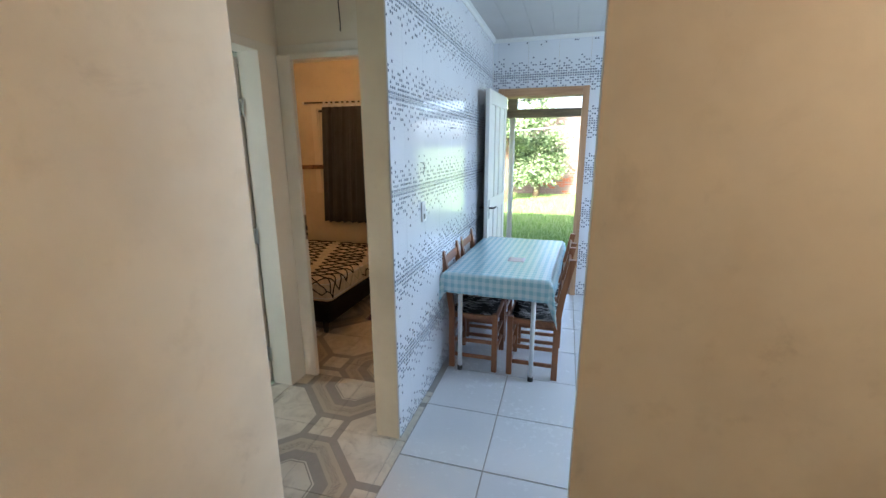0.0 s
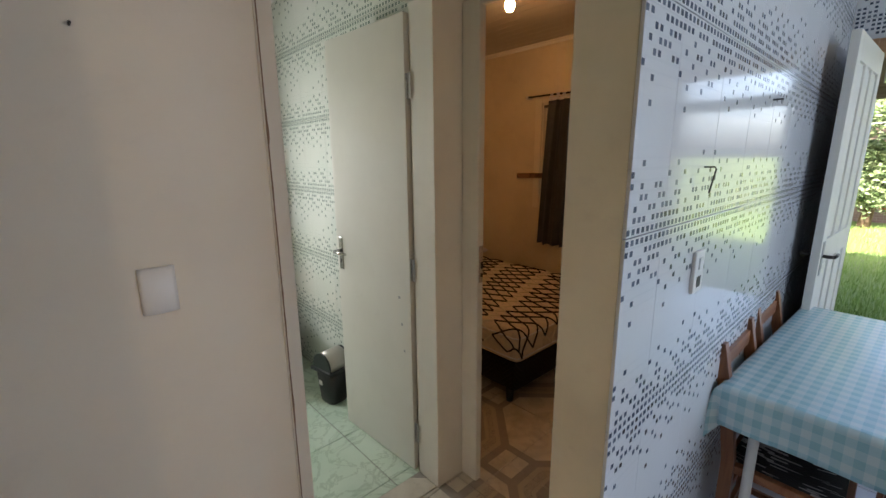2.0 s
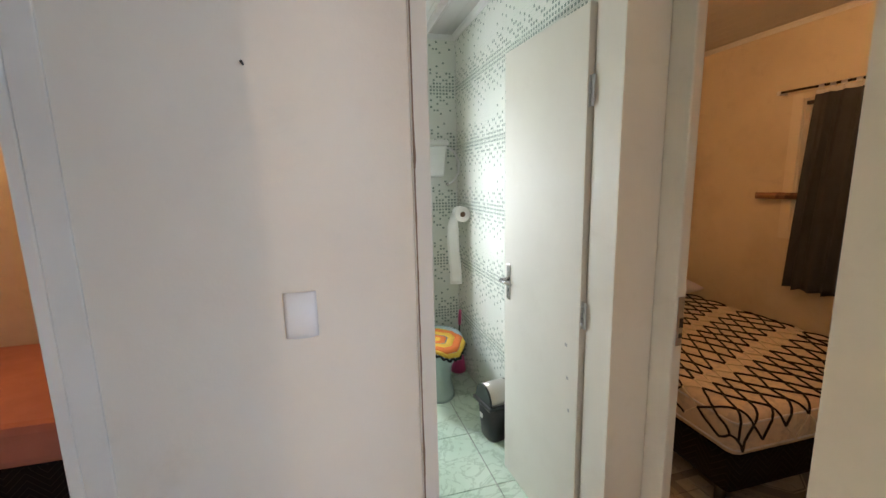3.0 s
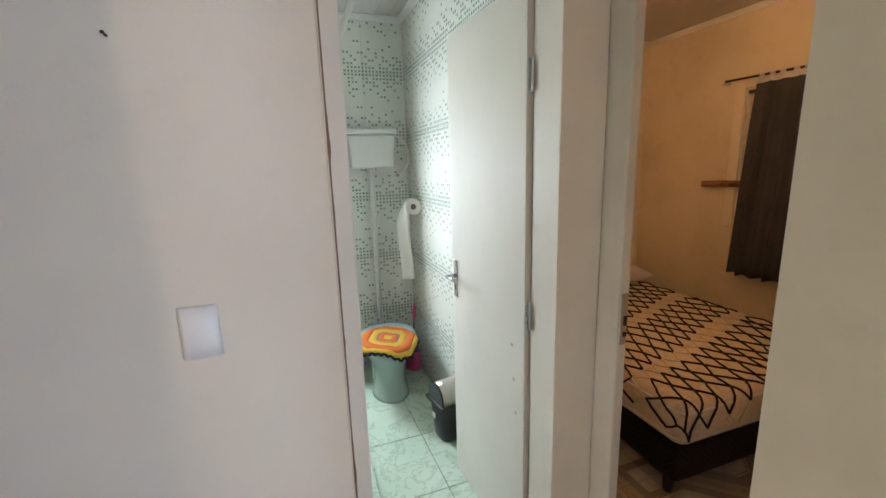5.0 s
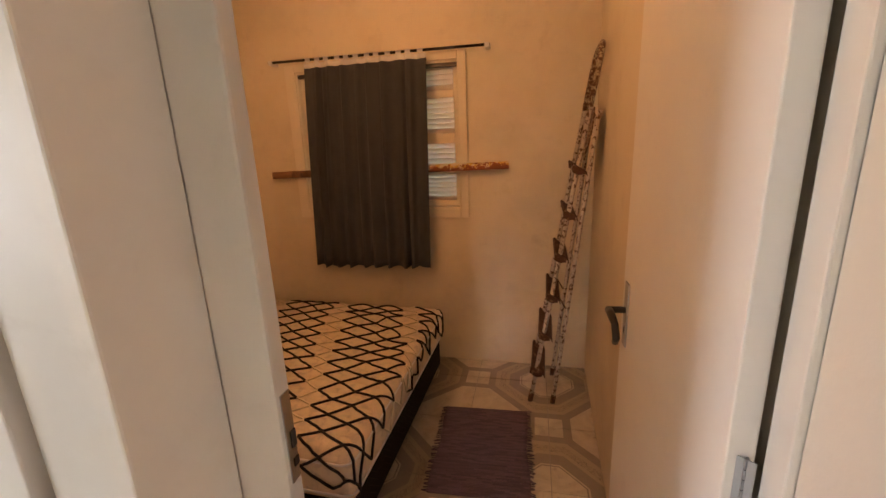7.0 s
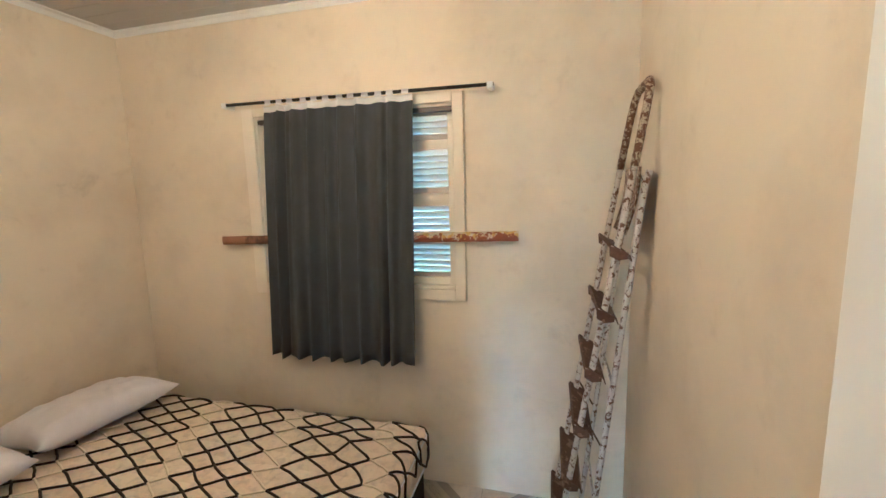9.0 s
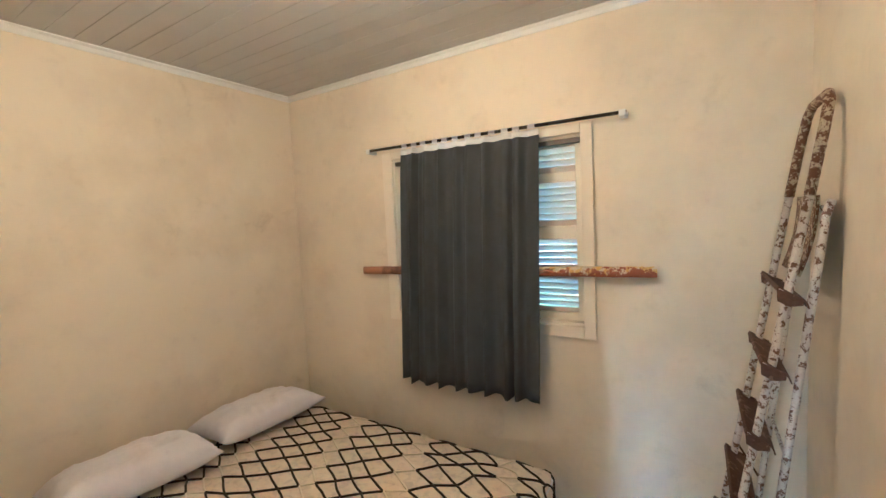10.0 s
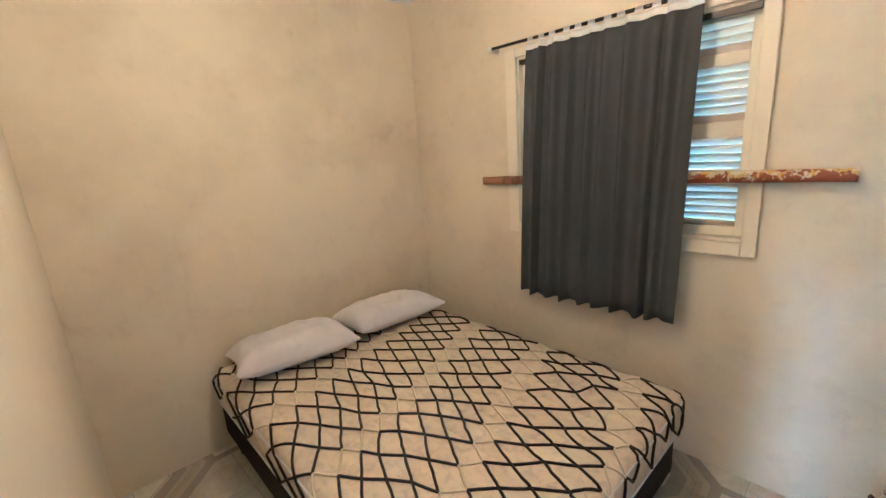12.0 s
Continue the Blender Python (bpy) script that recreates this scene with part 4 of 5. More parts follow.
outlet = thing("wall_outlet", "white switch and socket plate on the tiled wall", "outlet", pose(PX1 + 0.0005, 2.650, 1.205, 0, 0, 90))
part("plate", one(-0.036, 0.036, -0.010, 0.0, -0.058, 0.058, bevel=0.004), SWITCH, outlet)
part("rocker", one(-0.012, 0.012, -0.014, -0.0095, 0.008, 0.040, bevel=0.002), SWITCH, outlet)
part("socket", one(-0.014, 0.014, -0.0112, -0.0095, -0.042, -0.012, bevel=0.001), DARK_METAL, outlet, "dark socket holes")
hook = bmesh.new()
tube(hook, [(PX1 - 0.002, 2.62, 1.485), (PX1 + 0.025, 2.62, 1.485), (PX1 + 0.028, 2.62, 1.48), (PX1 + 0.018, 2.62, 1.42)], 0.0022, 6)
solid("wall_hook", hook, WIRE, "thin black wire hook on the tiled wall", "hook")
pin = bmesh.new()
tube(pin, [(PX1 - 0.002, 3.243, 1.698), (PX1 + 0.03, 3.243, 1.698)], 0.003, 6)
solid("wall_pin", pin, WIRE, "black pin in the tiled wall", "pin")

# ---- bathroom ----
cist = thing("toilet_cistern", "white plastic high flush cistern on the tiled wall", "cistern", pose(BX0 + 0.010, 2.308, 1.535))
bm = bmesh.new()
bmesh.ops.create_cube(bm, size=1.0, matrix=Matrix.LocRotScale((0.075, 0, 0.115), None, (0.148, 0.345, 0.23)))
for v in bm.verts:
    if v.co.z < 0.1:
        v.co.y *= 0.86
        v.co.x = 0.075 + (v.co.x - 0.075) * 0.9 - 0.007
bmesh.ops.bevel(bm, geom=bm.edges[:], offset=0.022, segments=4, profile=0.5, affect="EDGES")
part("tank", bm, PVC, cist)
part("lid", one(-0.002, 0.158, -0.180, 0.180, 0.228, 0.268, bevel=0.012), PVC, cist)
pipe = part("flush_pipe", tube(bmesh.new(), [(0.05, 0.0, 0.02), (0.045, 0.0, -0.05), (0.045, 0.0, -0.6), (0.045, 0.0, -1.13)], [0.026, 0.022, 0.020, 0.020], 14), PVC, cist)
part("pipe_collar", tube(bmesh.new(), [(0.05, 0.0, -0.03), (0.05, 0.0, 0.004)], 0.031, 14), PVC, pipe)
part("supply_hose", tube(bmesh.new(), [(0.07, 0.150, 0.20), (0.10, 0.185, 0.215), (0.13, 0.225, 0.185), (0.14, 0.255, 0.11), (0.12, 0.260, 0.03), (0.06, 0.235, -0.035), (0.014, 0.200, -0.055)], 0.0085, 8), WHITE_METAL, cist, "white flexible supply hose")
part("tap", tube(bmesh.new(), [(0.0, 0.20, -0.055), (0.035, 0.20, -0.055)], 0.012, 10), CHROME, cist, "chrome stop valve")

wc = thing("toilet", "pale ceramic toilet with a closed lid", "toilet", pose(-2.80, 2.285, 0))


def oval(s, t, rx, ry, z, k=1.0):
    a = s * math.tau
    r = 1 - 0.10 * math.cos(a)
    return Vector((rx * math.cos(a) * k, ry * math.sin(a) * r * k, z))


bm = bmesh.new()
prof = ((0.16, 0.125, 0.0, -0.01), (0.155, 0.12, 0.03, -0.01), (0.13, 0.10, 0.12, -0.02), (0.15, 0.115, 0.24, -0.01), (0.205, 0.165, 0.33, 0.0), (0.225, 0.185, 0.375, 0.0), (0.215, 0.175, 0.39, 0.0))
rings = [[bm.verts.new(oval(k / 28, 0, rx, ry, z) + Vector((ox, 0, 0))) for k in range(28)] for rx, ry, z, ox in prof]
for p, q in zip(rings, rings[1:]):
    for k in range(28):
        bm.faces.new((p[k], p[(k + 1) % 28], q[(k + 1) % 28], q[k])).smooth = True
bm.faces.new(rings[0][::-1])
bm.faces.new(rings[-1])
part("bowl", bm, BOWL, wc)
part("rear_body", one(-0.40, -0.15, -0.10, 0.10, 0.0, 0.36, bevel=0.03), BOWL, wc)
bm = bmesh.new()
rings = [[bm.verts.new(oval(k / 32, 0, 0.235, 0.192, z, kk) + Vector((-0.01, 0, 0))) for k in range(32)] for z, kk in ((0.393, 0.97), (0.400, 1.0), (0.418, 1.0), (0.428, 0.96), (0.432, 0.85))]
for p, q in zip(rings, rings[1:]):
    for k in range(32):
        bm.faces.new((p[k], p[(k + 1) % 32], q[(k + 1) % 32], q[k])).smooth = True
bm.faces.new(rings[0][::-1])
bm.faces.new(rings[-1])
part("lid", bm, CERAMIC, wc, "pale blue toilet lid")

cover = thing("toilet_cover", "orange and yellow crocheted cover with a black scalloped rim", "toilet cover", pose(-2.715, 2.265, 0.436, 0, 0, 14))
ORANGE, YELLOW, BLACK_WOOL, GREY_WOOL = crochet("orange_wool", (0.72, 0.17, 0.03)), crochet("yellow_wool", (0.75, 0.46, 0.05)), crochet("black_wool", (0.015, 0.013, 0.013)), crochet("grey_wool", (0.20, 0.19, 0.18))


def drape(u, v):
    """The cover lies on the lid and its front half hangs over."""
    r = math.hypot(u / 0.215, v / 0.175)
    return Vector((u if r < 1 else u / r * (1 + 0.35 * (r - 1)), v if r < 1 else v / r * (1 + 0.35 * (r - 1)), -0.16 * max(r - 0.98, 0.0) + 0.003 * math.sin(40 * u) * math.sin(40 * v)))


def ring_band(k0, k1, lift):
    bm = bmesh.new()
    n = 64
    rows = []
    for k in (k0, (k0 + k1) / 2, k1):
        row = []
        for i in range(n):
            a = i / n * math.tau
            c, s = math.cos(a), math.sin(a)
            e = 1 / max(abs(c), abs(s), 0.82 * (abs(c) + abs(s)))
            p = drape(c * e * k * 0.285, s * e * k * 0.222)
            row.append(bm.verts.new(p + Vector((0, 0, lift))))
        rows.append(row)
    faces = []
    for p, q in zip(rows, rows[1:]):
        for i in range(n):
            f = bm.faces.new((p[i], p[(i + 1) % n], q[(i + 1) % n], q[i]))
            f.smooth = True
            faces.append(f)
    bm.normal_update()
    bmesh.ops.solidify(bm, geom=faces, thickness=0.006)
    return bm


for k0, k1, mt, nm in ((0.02, 0.13, YELLOW, "yellow centre"), (0.135, 0.30, ORANGE, "orange band"), (0.305, 0.345, GREY_WOOL, "grey band"), (0.35, 0.56, YELLOW, "yellow band"), (0.565, 0.80, ORANGE, "orange band"), (0.805, 0.94, YELLOW, "yellow band")):
    part("crochet_band", ring_band(k0, k1, 0.006), mt, cover, nm)
bm = bmesh.new()
pts = []
for i in range(120):
    a = i / 120 * math.tau
    c, s = math.cos(a), math.sin(a)
    e = 1 / max(abs(c), abs(s), 0.82 * (abs(c) + abs(s))) * (0.985 + 0.035 * math.sin(i * math.tau / 4.0))
    pts.append(drape(c * e * 0.285, s * e * 0.222) + Vector((0, 0, 0.006)))
tube(bm, pts, 0.009, 6, True)
part("rim", bm, BLACK_WOOL, cover, "black scalloped rim")

roll = thing("toilet_paper", "white toilet paper roll with a long hanging sheet", "toilet paper", pose(-2.985, 2.535, 1.268))
bm = bmesh.new()
for r0, r1 in ((0.020, 0.055),):
    n = 28
    rr = [[bm.verts.new((x, r * math.cos(k * math.tau / n), r * math.sin(k * math.tau / n))) for k in range(n)] for r, x in ((r0, -0.05), (r1, -0.05), (r1, 0.05), (r0, 0.05))]
    for a, b in ((0, 1), (1, 2), (2, 3), (3, 0)):
        for k in range(n):
            bm.faces.new((rr[a][k], rr[a][(k + 1) % n], rr[b][(k + 1) % n], rr[b][k])).smooth = a in (1, 3)
part("roll", bm, PAPER, roll)
part("core", tube(bmesh.new(), [(-0.052, 0, 0), (0.052, 0, 0)], 0.0195, 14), plain("brown_card", (0.13, 0.07, 0.04), 0.9), roll, "dark cardboard core")
part("hanging_sheet", sheet(bmesh.new(), 4, 16, lambda s, t: Vector(((s - 0.5) * 0.1 * math.cos(1.3 * min(1, 4 * t)), -0.054 - 0.010 * math.sin(5 * t) + (s - 0.5) * 0.085 * math.sin(1.3 * min(1, 4 * t)), 0.0 - 0.52 * t)), 0.001), PAPER, roll)
part("holder", tube(bmesh.new(), [(-0.02, 0.0, 0.0), (-0.02, 0.045, 0.035), (-0.02, 0.056, 0.040)], 0.004, 8), CHROME, roll, "chrome wire holder")

bin_ = thing("waste_bin", "black plastic swing-lid bin with a silver flap", "bin", pose(-2.225, 2.492, 0, 0, 0, 10))
bm = bmesh.new()
prof = [(0.070, 0.0), (0.075, 0.01), (0.092, 0.215)]
rings = []
for r, z in prof:
    rings.append([bm.verts.new((r * math.copysign(abs(math.cos(a)) ** 0.6, math.cos(a)), 0.88 * r * math.copysign(abs(math.sin(a)) ** 0.6, math.sin(a)), z)) for a in (k * math.tau / 24 for k in range(24))])
for p, q in zip(rings, rings[1:]):
    for k in range(24):
        bm.faces.new((p[k], p[(k + 1) % 24], q[(k + 1) % 24], q[k])).smooth = True
bm.faces.new(rings[0][::-1])
bm.faces.new(rings[-1])
part("body", bm, BLACK_PLASTIC, bin_)
hood = part("hood", boxes((-0.102, 0.102, -0.092, 0.092, 0.2155, 0.238), bevel=0.008), BLACK_PLASTIC, bin_)
for sx in (-1, 1):
    bm = bmesh.new()
    n = 10
    vs = [bm.verts.new((0.085 * math.cos(math.pi * k / n), sx * 0.080, 0.238 + 0.105 * math.sin(math.pi * k / n))) for k in range(n + 1)]
    ws = [bm.verts.new((v.co.x, sx * 0.068, v.co.z)) for v in vs]
    bm.faces.new(vs)
    bm.faces.new(ws[::-1])
    for k in range(n):
        bm.faces.new((vs[k], vs[k + 1], ws[k + 1], ws[k]))
    bm.faces.new((vs[-1], vs[0], ws[0], ws[-1]))
    part("hood_side", bm, BLACK_PLASTIC, hood)
bm = bmesh.new()
sheet(bm, 12, 2, lambda s, t: Vector((0.083 * math.cos(math.pi * s), (t - 0.5) * 0.134, 0.238 + 0.102 * math.sin(math.pi * s))), 0.003)
part("swing_flap", bm, SILVER_PLASTIC, bin_, "silver swing flap")
part("sticker", one(-0.03, 0.0, -0.0835, -0.0805, 0.13, 0.16), PAPER, bin_, "small white label")

brush = thing("toilet_brush", "pink toilet brush standing in its pink pot", "toilet brush", pose(-3.10, 2.53, 0))
part("pot", lathe(bmesh.new(), [(0.058, 0.0), (0.062, 0.01), (0.046, 0.12), (0.040, 0.125)], 18), PINK, brush)
part("rod", tube(bmesh.new(), [(0.0, 0.0, 0.10), (-0.01, 0.02, 0.40)], 0.006, 8), DARK_METAL, brush, "dark rod")
part("grip", tube(bmesh.new(), [(-0.01, 0.02, 0.38), (-0.012, 0.024, 0.45), (-0.014, 0.028, 0.50)], [0.012, 0.013, 0.010], 10), PINK, brush)
setting("shower_curb", boxes((BX0 + 0.01, BX1 - 0.01, 1.950, 2.020, -0.004, 0.055), bevel=0.006), FLOOR_GREEN, "green marble shower curb", "curb")
sc = solid("shower_curtain", sheet(bmesh.new(), 40, 10, lambda s, t: Vector((BX0 + 0.02 + 0.20 * s + 0.03 * (1 - t) * s, 1.992 + 0.022 * math.sin(s * 18), 0.12 + 1.9 * t)), 0.002), WHITE_CLOTH, "white shower curtain gathered by the wall", "curtain")
rod2 = bmesh.new()
tube(rod2, [(BX0 + 0.009, 1.992, 2.03), (BX1 - 0.001, 1.992, 2.03)], 0.010, 10)
solid("shower_rod", rod2, WHITE_METAL, "white shower curtain rod", "rod")

# ---- bedroom ----
MX0, MX1, MY0, MY1, MZ0, MZ1 = -3.222, -1.345, 3.246, 4.590, 0.295, 0.498
bed = thing("bed", "black quilted box spring base on short feet", "bed", pose((MX0 + MX1) / 2, (MY0 + MY1) / 2, 0))
lx, ly = (MX1 - MX0) / 2, (MY1 - MY0) / 2
part("box_spring", one(-lx + 0.01, lx - 0.022, -ly + 0.012, ly - 0.02, 0.105, MZ0 - 0.001, bevel=0.025), BASE_CLOTH, bed)
for sx in (-1, 1):
    for sy in (-1, 1):
        part("foot", lathe(bmesh.new(), [(0.022, 0.0), (0.024, 0.01), (0.027, 0.106)], 14, (sx * (lx - 0.10), sy * (ly - 0.065))), BLACK_PLASTIC, bed)
mt = thing("mattress", "cream quilted mattress on the bed base", "mattress", pose((MX0 + MX1) / 2, (MY0 + MY1) / 2, MZ0))
ticking = part("ticking", one(-lx, lx, -ly, ly, 0, MZ1 - MZ0, bevel=0.05), MATTRESS, mt)
for f in ticking.data.polygons:
    f.use_smooth = True
for z in (0.038, MZ1 - MZ0 - 0.038):
    edge = []
    for cx, cy, a0 in ((lx - 0.05, ly - 0.05, 0), (-lx + 0.05, ly - 0.05, 90), (-lx + 0.05, -ly + 0.05, 180), (lx - 0.05, -ly + 0.05, 270)):
        edge += [(cx + 0.049 * math.cos(radians(a0 + k * 22.5)), cy + 0.049 * math.sin(radians(a0 + k * 22.5)), z) for k in range(5)]
    part("piping", tube(bmesh.new(), edge, 0.0045, 6, True), WHITE_CLOTH, mt, "white rolled piping")


def on_bed(u, v):
    """Where a point of the flat net comes to lie on the mattress and over its sides."""
    r = 0.045
    x = min(max(u, MX0 + r), MX1 - r)
    y = min(max(v, MY0 + r), MY1 - r)
    ox, oy = u - x, v - y
    o = math.hypot(ox, oy)
    lift = 0.005
    if o < 1e-6:
        return Vector((x, y, MZ1 + lift))
    dx, dy = ox / o, oy / o
    arc = r * math.pi / 2
    if o < arc:
        a = o / r
        return Vector((x + dx * (r + lift) * math.sin(a), y + dy * (r + lift) * math.sin(a), MZ1 - r + (r + lift) * math.cos(a)))
    return Vector((x + dx * (r + lift), y + dy * (r + lift), MZ1 - r - (o - arc)))


net = thing("bed_throw", "open crochet net throw of black and cream cord over the mattress", "bed throw", pose(0, 0, 0))
AX, AY = 0.092, 0.112
NI, NJ = 31, 17
black_bm, cream_bm = bmesh.new(), bmesh.new()


def pull(i, j):
    """How far the net is tugged out of shape: most at the foot of the bed by the window."""
    return max(0.0, min(1.0, (i - 17) / 8)) * max(0.3, min(1.0, j / 9))


def knot(i, j):
    u = MX0 - 0.32 + i * AX + (0.014 + 0.03 * pull(i, j)) * noise.noise((i * 0.7, j * 0.7, 2.0)) + 0.06 * noise.noise((i * 0.21, j * 0.23, 8.0))
    v = MY0 - 0.13 + (j + 0.5 * (i % 2)) * AY + (0.016 + 0.04 * pull(i, j)) * noise.noise((i * 0.7, j * 0.7, 5.0)) + 0.08 * noise.noise((i * 0.19, j * 0.2, 3.0))
    return u - 0.32 * (v - 4.0), v


for i in range(NI):
    for j in range(NJ):
        for jj in (j, j + (1 if i % 2 else -1)):
            (u0, v0), (u1, v1) = knot(i, j), knot(i + 1, jj)
            pts = []
            bend = (0.008 + 0.045 * pull(i, j)) * noise.noise((i * 1.3 + j * 2.1, jj * 1.7, 4.0))
            for k in range(6):
                s = k / 5
                w = math.sin(math.pi * s) * bend + 0.004 * noise.noise((u0 * 30 + k, v0 * 30, 1.0))
                pts.append(on_bed(u0 + (u1 - u0) * s + w, v0 + (v1 - v0) * s + w * 0.6))
            if min(p.z for p in pts) < 0.33 or pts[0].x > MX1 + 0.04 or min(u0, u1) < MX0 - 0.1 or max(u0, u1) > MX1 + 0.2:
                continue
            dark = (i % 5) != 3
            tube(black_bm if dark else cream_bm, pts, 0.0053 if dark else 0.0046, 5)
tagged(part("black_cord", black_bm, CORD_BLACK, net, "black crochet cord"), kind="stuff")
tagged(part("cream_cord", cream_bm, CORD_CREAM, net, "cream crochet cord"), kind="stuff")


def pillow(m, wide, long, high, seed, label):
    def top(s, t, up):
        x, y = (s - 0.5) * 2, (t - 0.5) * 2
        edge = max(0.0, (1 - abs(x) ** 4.0)) ** 0.46 * max(0.0, (1 - abs(y) ** 4.0)) ** 0.46
        pinch = 1 - 0.13 * (1 - abs(y) ** 2) * abs(x) ** 2 - 0.10 * (1 - abs(x) ** 2) * abs(y) ** 2
        wr = 0.022 * noise.noise((x * 1.7 + seed, y * 1.7, seed)) * edge + 0.013 * noise.noise((x * 5 + seed, y * 2.2, seed)) * edge + 0.009 * noise.noise((x * 3 + y * 4 + seed, y * 9, seed)) * edge
        z = high * (0.62 * edge if up else -0.38 * edge) + (wr if up else 0)
        return Vector((x * wide / 2 * pinch, y * long / 2 * pinch, z + high * 0.38))
    bm = bmesh.new()
    sheet(bm, 30, 34, lambda s, t: top(s, t, True))
    sheet(bm, 30, 34, lambda s, t: top(s, t, False))
    bmesh.ops.remove_doubles(bm, verts=bm.verts, dist=0.0008)
    ob = solid("pillow", bm, PILLOW, label, "pillow", "pillows on the bed")
    ob.matrix_world = m
    return ob


pillow(pose(-2.960, 3.600, MZ1 + 0.012, 0, -7, -9), 0.43, 0.62, 0.165, 1.0, "pale grey pillow lying askew at the bed head")
pillow(pose(-2.965, 4.235, MZ1 + 0.012, 0, -7, -4), 0.44, 0.62, 0.15, 7.0, "pale grey pillow at the bed head by the window wall")

# curtain on its rod
rod = thing("curtain_rod", "thin black curtain rod with white end brackets", "curtain rod", pose(0, 0, 0))
part("bar", tube(bmesh.new(), [(-2.515, WIN_Y - 0.060, 2.074), (-1.800, WIN_Y - 0.060, 2.068), (-1.052, WIN_Y - 0.060, 2.062)], 0.0085, 10), ROD, rod)
for x, z in ((-2.498, 2.074), (-1.068, 2.062)):
    br = part("bracket", one(x - 0.014, x + 0.014, WIN_Y - 0.072, WIN_Y - 0.0005, z - 0.017, z + 0.011, bevel=0.004), PVC, rod, "white plastic bracket")
CX0, CX1, CZ0, CZ1 = -2.262, -1.443, 0.706, 2.022
curtain = thing("curtain", "dark grey pleated curtain with white tab loops", "curtain", pose(0, 0, 0))


def fold(s, t):
    """Pleats that open towards the hem; t runs from the hem to the top."""
    x0, x1 = CX0 - 0.045 * (1 - t), CX1 - 0.022 * (1 - t)
    x = x0 + (x1 - x0) * s
    ph = s * 8.5 * math.tau + 5.4 * noise.noise((s * 6, t * 0.22, 1.0))
    amp = (0.017 + 0.014 * (1 - t)) * (0.85 + 0.9 * noise.noise((s * 8, 2.0 + 0.7 * t, 3.0)))
    return Vector((x + 0.006 * math.sin(ph * 0.5), WIN_Y - 0.062 - 0.040 * (1 - t) ** 0.6 + amp * (math.sin(ph + 0.5 * math.sin(ph)) + 0.25 * math.sin(2 * ph + 1.0 + 3 * s)), CZ0 + (CZ1 - CZ0) * t + (0.004 * math.sin(ph) + 0.012 * (s - 0.5)) * (1 - t)))


part("drape", sheet(bmesh.new(), 230, 26, fold, 0.0015), CURTAIN, curtain)


def tab_band(s, t):
    p = fold(s, 1.0)
    return Vector((p.x, p.y, CZ1 + 0.0005 + 0.030 * t))


part("heading", sheet(bmesh.new(), 230, 3, tab_band, 0.0015), WHITE_CLOTH, curtain, "white curtain heading band")
for k in range(12):
    s = (k + 0.5) / 12
    p = fold(s, 1.0)
    bm = bmesh.new()
    pts = [(p.x, WIN_Y - 0.060 + 0.0105 * math.cos(a), 2.0745 - (p.x + 2.515) * 0.0082 + 0.0105 * math.sin(a)) for a in (math.tau * i / 14 for i in range(14))]
    rows = [[bm.verts.new((q[0] + dx, q[1], q[2])) for q in pts] for dx in (-0.017, 0.017)]
    for i in range(14):
        bm.faces.new((rows[0][i], rows[0][(i + 1) % 14], rows[1][(i + 1) % 14], rows[1][i])).smooth = True
    bmesh.ops.solidify(bm, geom=bm.faces[:], thickness=0.0015)
    box(bm, p.x - 0.017, p.x + 0.017, WIN_Y - 0.0730, WIN_Y - 0.0710, CZ1 + 0.0305, 2.062)
    part("tab_loop", bm, WHITE_CLOTH, curtain, "white tab loop")

# peeling wooden bar laid across the window
bar = bmesh.new()
sheet(bar, 60, 8, lambda s, t: Vector((-2.604 + 1.661 * s, WIN_Y - 0.0240 - 0.019 + (0.017 + 0.002 * noise.noise((s * 20, t * 3, 1.0))) * math.cos(t * math.tau) * 1.0, 1.342 + 0.030 * s + (0.024 + 0.002 * noise.noise((s * 26, t * 3, 6.0))) * max(-1, min(1, 1.35 * math.sin(t * math.tau))))))
bmesh.ops.remove_doubles(bar, verts=bar.verts, dist=0.0005)
bmesh.ops.holes_fill(bar, edges=bar.edges[:], sides=0)
solid("window_bar", bar, BAR_PAINT, "long wooden bar with peeling yellow and red paint across the window", "bar")

# step ladder leaning folded against the wall
lad = thing("step_ladder", "rusty white tubular step ladder folded against the wall", "ladder", pose(0, 0, 0))
LY0, LY1 = 4.420, 4.735


def front(z): return -0.785 + (z / 1.96) * 0.315
def rear(z): return -0.655 + (z / 1.66) * 0.180


for y in (LY0, LY1):
    r1 = part("front_rail", tube(bmesh.new(), [(front(z), y, z) for z in (0.03, 0.4, 0.8, 1.2, 1.66)], 0.0125, 10), LADDER_WHITE, lad)
    part("rubber_foot", tube(bmesh.new(), [(front(0.0), y, 0.0), (front(0.05), y, 0.05)], 0.015, 10), RUST, r1)
    r2 = part("rear_leg", tube(bmesh.new(), [(rear(z), y, z) for z in (0.03, 0.5, 1.0, 1.4, 1.60)] + [(rear(1.66) + 0.006, y, 1.645)], 0.0115, 10), LADDER_WHITE, lad)
    part("rubber_foot", tube(bmesh.new(), [(rear(0.0), y, 0.0), (rear(0.05), y, 0.05)], 0.014, 10), RUST, r2)
    part("brace", tube(bmesh.new(), [(front(0.72), y + 0.012, 0.72), (rear(0.60), y + 0.012, 0.58)], 0.004, 6), RUST, lad)
